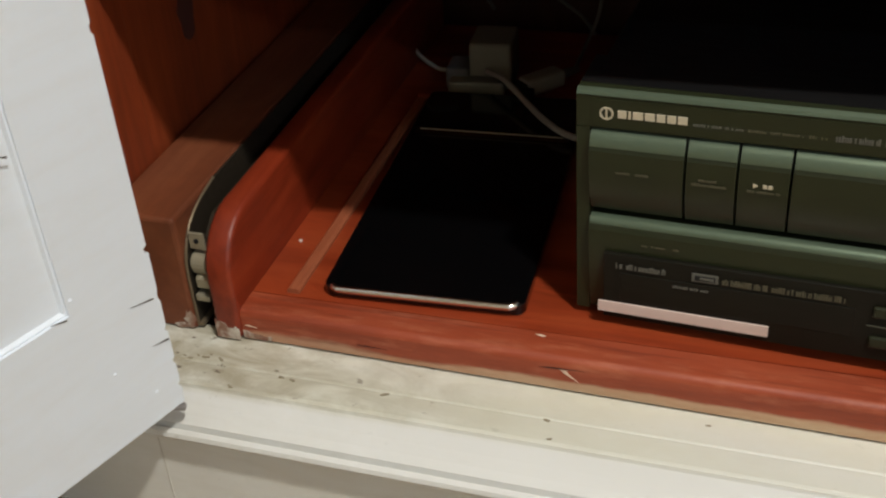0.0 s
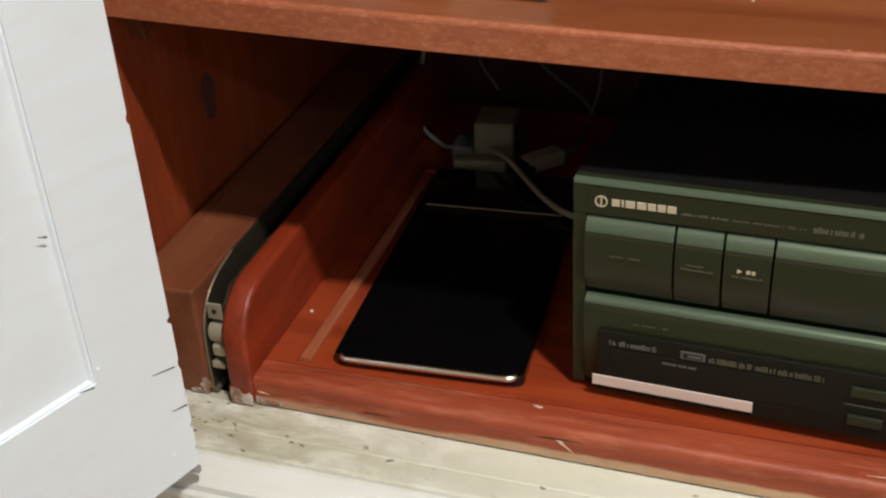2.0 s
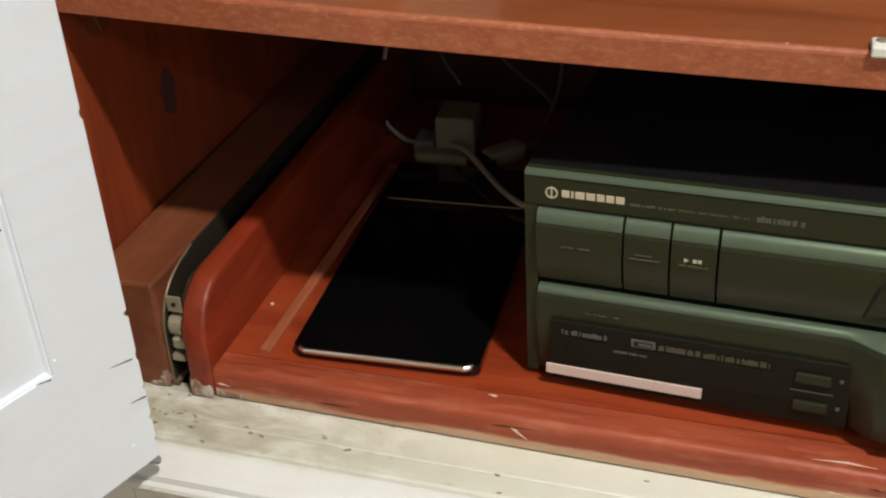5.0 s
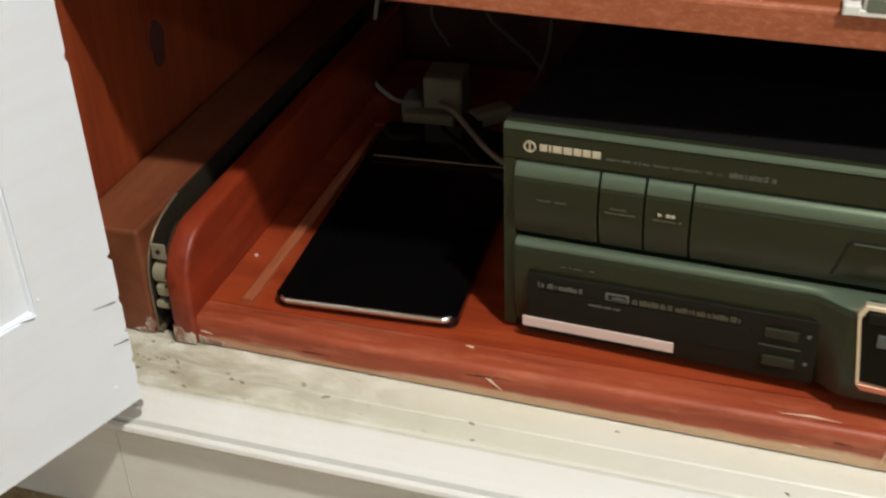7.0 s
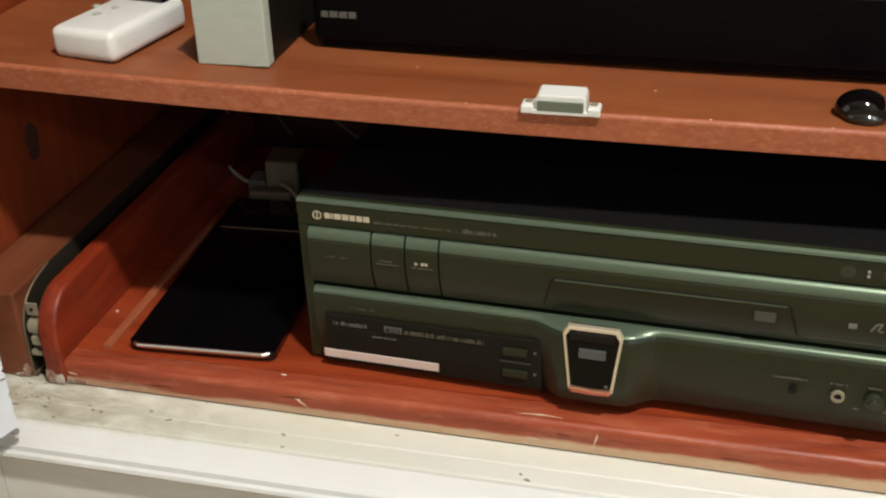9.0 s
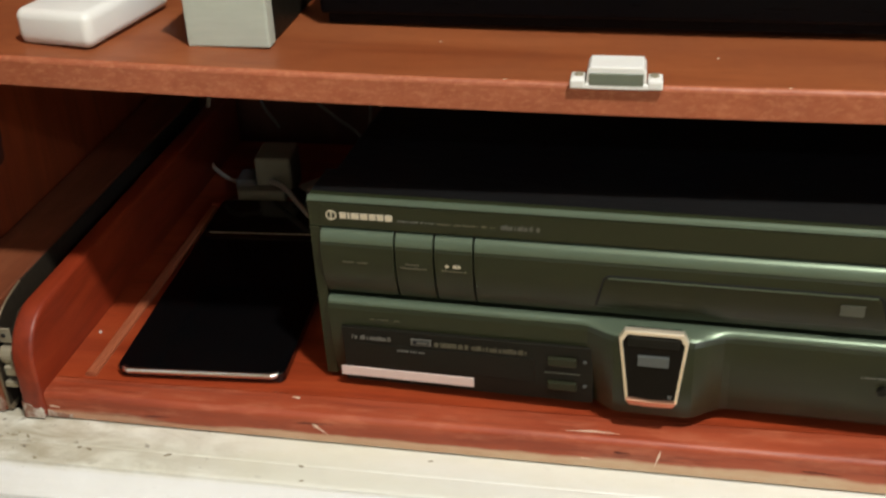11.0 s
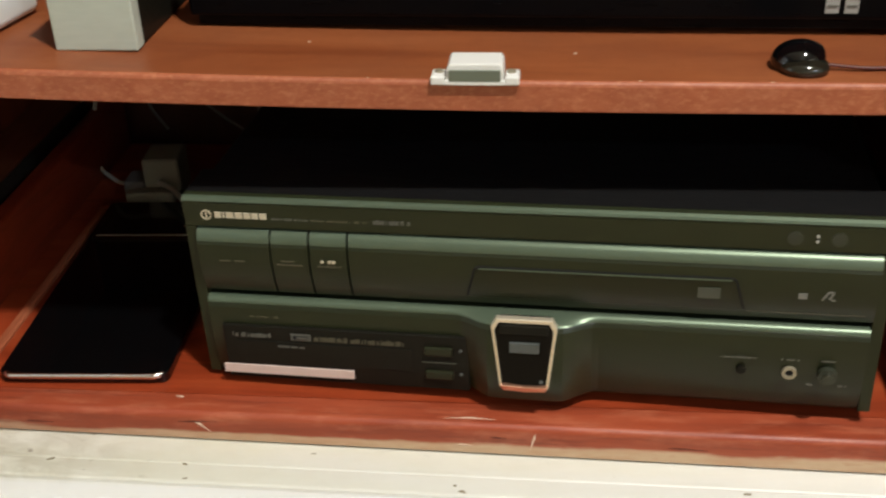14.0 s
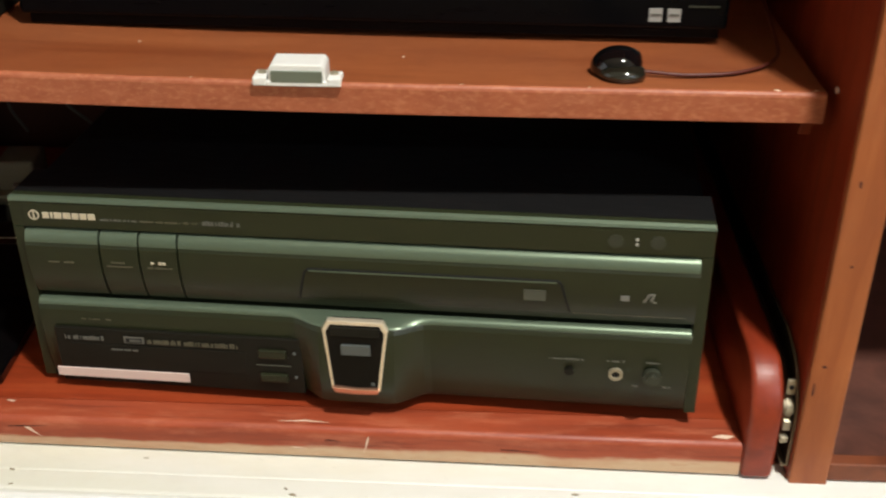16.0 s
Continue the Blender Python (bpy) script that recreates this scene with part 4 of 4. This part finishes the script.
def flat_dome(centre, radii, cut):
    """A dome with a flat foot, cut off square on one side."""
    b = bmesh.new()
    bmesh.ops.create_uvsphere(b, u_segments=32, v_segments=20, radius=1)
    for v in b.verts:
        v.co = Vector((min(centre[0] + v.co.x * radii[0], cut), centre[1] + v.co.y * radii[1], max(centre[2] + v.co.z * radii[2], 0.0)))
    bmesh.ops.remove_doubles(b, verts=b.verts, dist=0.00002)
    return b


part("shell", flat_dome((-0.001, 0.002, 0.0040), (0.0160, 0.0140, 0.0115), 0.0110), GLOSS, mouse, "", 50)
part("lens", flat_dome((0.0005, -0.0060, 0.0030), (0.0136, 0.0106, 0.0060), 0.0126), LENS, mouse, "smoky gloss lens", 50)
tagged(link_mesh("cable", tube([(0.192, 0.022, shelf_z(0.2) + 0.0205), (0.215, 0.020, shelf_z(0.2) + 0.0195), (0.245, 0.026, shelf_z(0.2) + 0.0195), (0.268, 0.045, shelf_z(0.2) + 0.020), (0.276, 0.075, shelf_z(0.2) + 0.022), (0.272, 0.12, shelf_z(0.2) + 0.04), (0.262, 0.16, shelf_z(0.2) + 0.05)], 0.0011), CABLE_RED, True), "dark red thin cable running to the sensor", "cable")

zs = shelf_z(-0.23) + 0.0177
speaker = thing("grey_box", pose(-0.2275, 0.034, zs, 0, 0, 0), "pale grey square-fronted box on the shelf", "box")
part("front", box(-0.0255, 0.0255, 0.0, 0.012, 0.0, 0.052, 0.0012), PLASTIC_GREY, speaker, "pale grey front")
part("body", box(-0.0245, 0.0245, 0.012, 0.110, 0.0, 0.051, 0.001), BLACK, speaker, "dark sides")
part("cap", box(-0.0262, 0.0262, -0.001, 0.110, 0.052, 0.058, 0.0015), PLASTIC_WHITE, speaker, "white top")

zw = shelf_z(-0.33) + 0.0177
tv = thing("white_box", pose(-0.336, 0.020, zw, 0, 0, -9), "white rounded plastic box with three round buttons", "box")
part("body", box(-0.020, 0.032, 0.0, 0.090, 0.0, 0.022, 0.0060, 5), PLASTIC_WHITE, tv, "", True)
for bx, by, r in ((-0.0165, 0.0500, 0.0030), (-0.0040, 0.0335, 0.0034), (-0.0005, 0.0500, 0.0030)):
    part("button", rod((bx, by, 0.0222), (0, 0, 1), r, 0.0014, 20, 0.0005), PLASTIC_GREY, tv, "round pale button")
part("rear_panel", box(-0.014, 0.026, 0.070, 0.092, 0.0150, 0.0262, 0.002), GLOSS, tv, "gloss black raised rear panel")

# ---- wear on the tray and the beam ----
BARE = material("bared_pale_wood", (0.70, 0.52, 0.39), 0.7)
SPLASH = material("old_paint_splash", (0.40, 0.30, 0.24), 0.7)
smear = noise_of(SPLASH, coords(SPLASH, (1.6, 1, 1)), 85.0, 5, 0.6, 0.4)
finish(SPLASH, ramp(SPLASH, smear, ((0.34, (0.20, 0.045, 0.02)), (0.46, (0.27, 0.16, 0.11)), (0.60, (0.52, 0.45, 0.38)), (0.75, (0.66, 0.62, 0.54)))), None, smear, 0.3, 0.0005)


def sliver(name, x0, z0, x1, z1, w, y, parent, mat=BARE):
    d = Vector((x1 - x0, z1 - z0)).normalized()
    n = Vector((-d.y, d.x)) * w / 2
    mid = Vector((x0, z0)).lerp(Vector((x1, z1)), 0.3)
    part(name, prism([(x0, z0), (mid.x + n.x, mid.y + n.y), (x1, z1), (mid.x - n.x * 0.6, mid.y - n.y * 0.6)], 0.0005, "y", y - 0.0003 - skew(x0)), mat, parent)


CRACK = material("dark_red_crack", (0.05, 0.010, 0.005), 0.8)
sliver("crack", -0.1930, 0.1262, -0.1670, 0.1272, 0.0010, -0.0276, tray, CRACK)
sliver("crack", 0.0080, 0.1245, 0.0180, 0.1240, 0.0011, -0.0276, tray, CRACK)
sliver("crack", -0.2960, 0.1215, -0.2780, 0.1212, 0.0006, -0.0276, tray, CRACK)
sliver("crack", 0.1180, 0.1222, 0.1420, 0.1212, 0.0008, -0.0276, tray, CRACK)
sliver("scratch", -0.3640, 0.1232, -0.3560, 0.1222, 0.0012, -0.0276, tray)
sliver("scratch", -0.1822, 0.1265, -0.1722, 0.1190, 0.0016, -0.0276, tray)
sliver("scratch", -0.1800, 0.1262, -0.1765, 0.1225, 0.0012, -0.0276, tray)
sliver("scratch", 0.0362, 0.1290, 0.0328, 0.1150, 0.0019, -0.0276, tray)
sliver("scratch", -0.0120, 0.1180, -0.0030, 0.1172, 0.0008, -0.0276, tray)
part("scratch", prism([(-0.0215, -0.0246), (-0.004, -0.0228), (0.0110, -0.0246), (-0.003, -0.0240)], 0.0005, "z", TRAY - 0.0002), BARE, tray)
part("scratch", prism([(-0.1990, -0.0122), (-0.1945, -0.0138), (-0.1930, -0.0126), (-0.1960, -0.0118)], 0.0004, "z", TRAY + 0.0002), BARE, tray)
part("scratch", prism([(0.2480, -0.0270), (0.2570, -0.0285), (0.2620, -0.0255), (0.2540, -0.0245)], 0.0006, "z", TRAY - 0.0002), BARE, tray)
part("nail_head", rod((-0.3585, 0.045, TRAY + 0.0005), (0, 0, 1), 0.0012, 0.0012, 12), STICKER, tray)


def splash(x0, x1, z0, z1, y, parent, seed):
    """A daub of old paint with a soft, sloping upper edge."""
    rnd = random.Random(seed)
    a, b, c = rnd.uniform(0, 6), rnd.uniform(0, 6), rnd.uniform(0, 6)
    pts = [(x0, z0), (x1, z0)]
    for k in range(25):
        f = 1 - k / 24
        h = 0.62 + 0.30 * (1 - f) + 0.10 * math.sin(5 * f + a) + 0.07 * math.sin(13 * f + b) + 0.04 * math.sin(29 * f + c)
        pts.append((x0 + (x1 - x0) * f, z0 + h * (z1 - z0)))
    part("paint_splash", prism(pts, 0.0004, "y", y - 0.0004), SPLASH, parent, "old whitish paint splash")


splash(-0.3810, -0.3665, 0.1140, 0.1265, -0.0300, tray, 3)
splash(-0.3655, -0.3480, 0.1140, 0.1190, -0.0275, tray, 4)
for k, (cx, cz, w, h) in enumerate(((-0.3995, 0.1200, 0.008, 0.014), (-0.4060, 0.1150, 0.010, 0.005))):
    rnd = random.Random(20 + k)
    pts = [(cx + w / 2 * rnd.uniform(0.6, 1.1) * math.cos(a), cz + h / 2 * rnd.uniform(0.6, 1.1) * math.sin(a)) for a in [2 * math.pi * j / 14 for j in range(14)]]
    daub = prism(pts, 0.0004, "y", -0.0264)
    bmesh.ops.recalc_face_normals(daub, faces=daub.faces)
    part("paint_daub", daub, SPLASH, beam, "old whitish paint daub")

# chips on the shelf, where the stain has come off
rnd = random.Random(31)
for u, v, size in ((0.055, 0.046, 0.0011), (0.243, 0.031, 0.0014), (-0.105, 0.060, 0.0009), (0.160, 0.0025, 0.0008), (-0.060, 0.0030, 0.0009), (0.262, 0.0035, 0.0020), (0.283, 0.0045, 0.0016), (0.090, 0.0028, 0.0010)):
    chip_pts = [(u + size * rnd.uniform(0.5, 1.3) * math.cos(a), v + 0.7 * size * rnd.uniform(0.5, 1.2) * math.sin(a)) for a in [2 * math.pi * j / 8 for j in range(8)]]
    part("chip", prism(chip_pts, 0.0005, "z", shelf_z(u) + 0.0174), BARE, shelf)
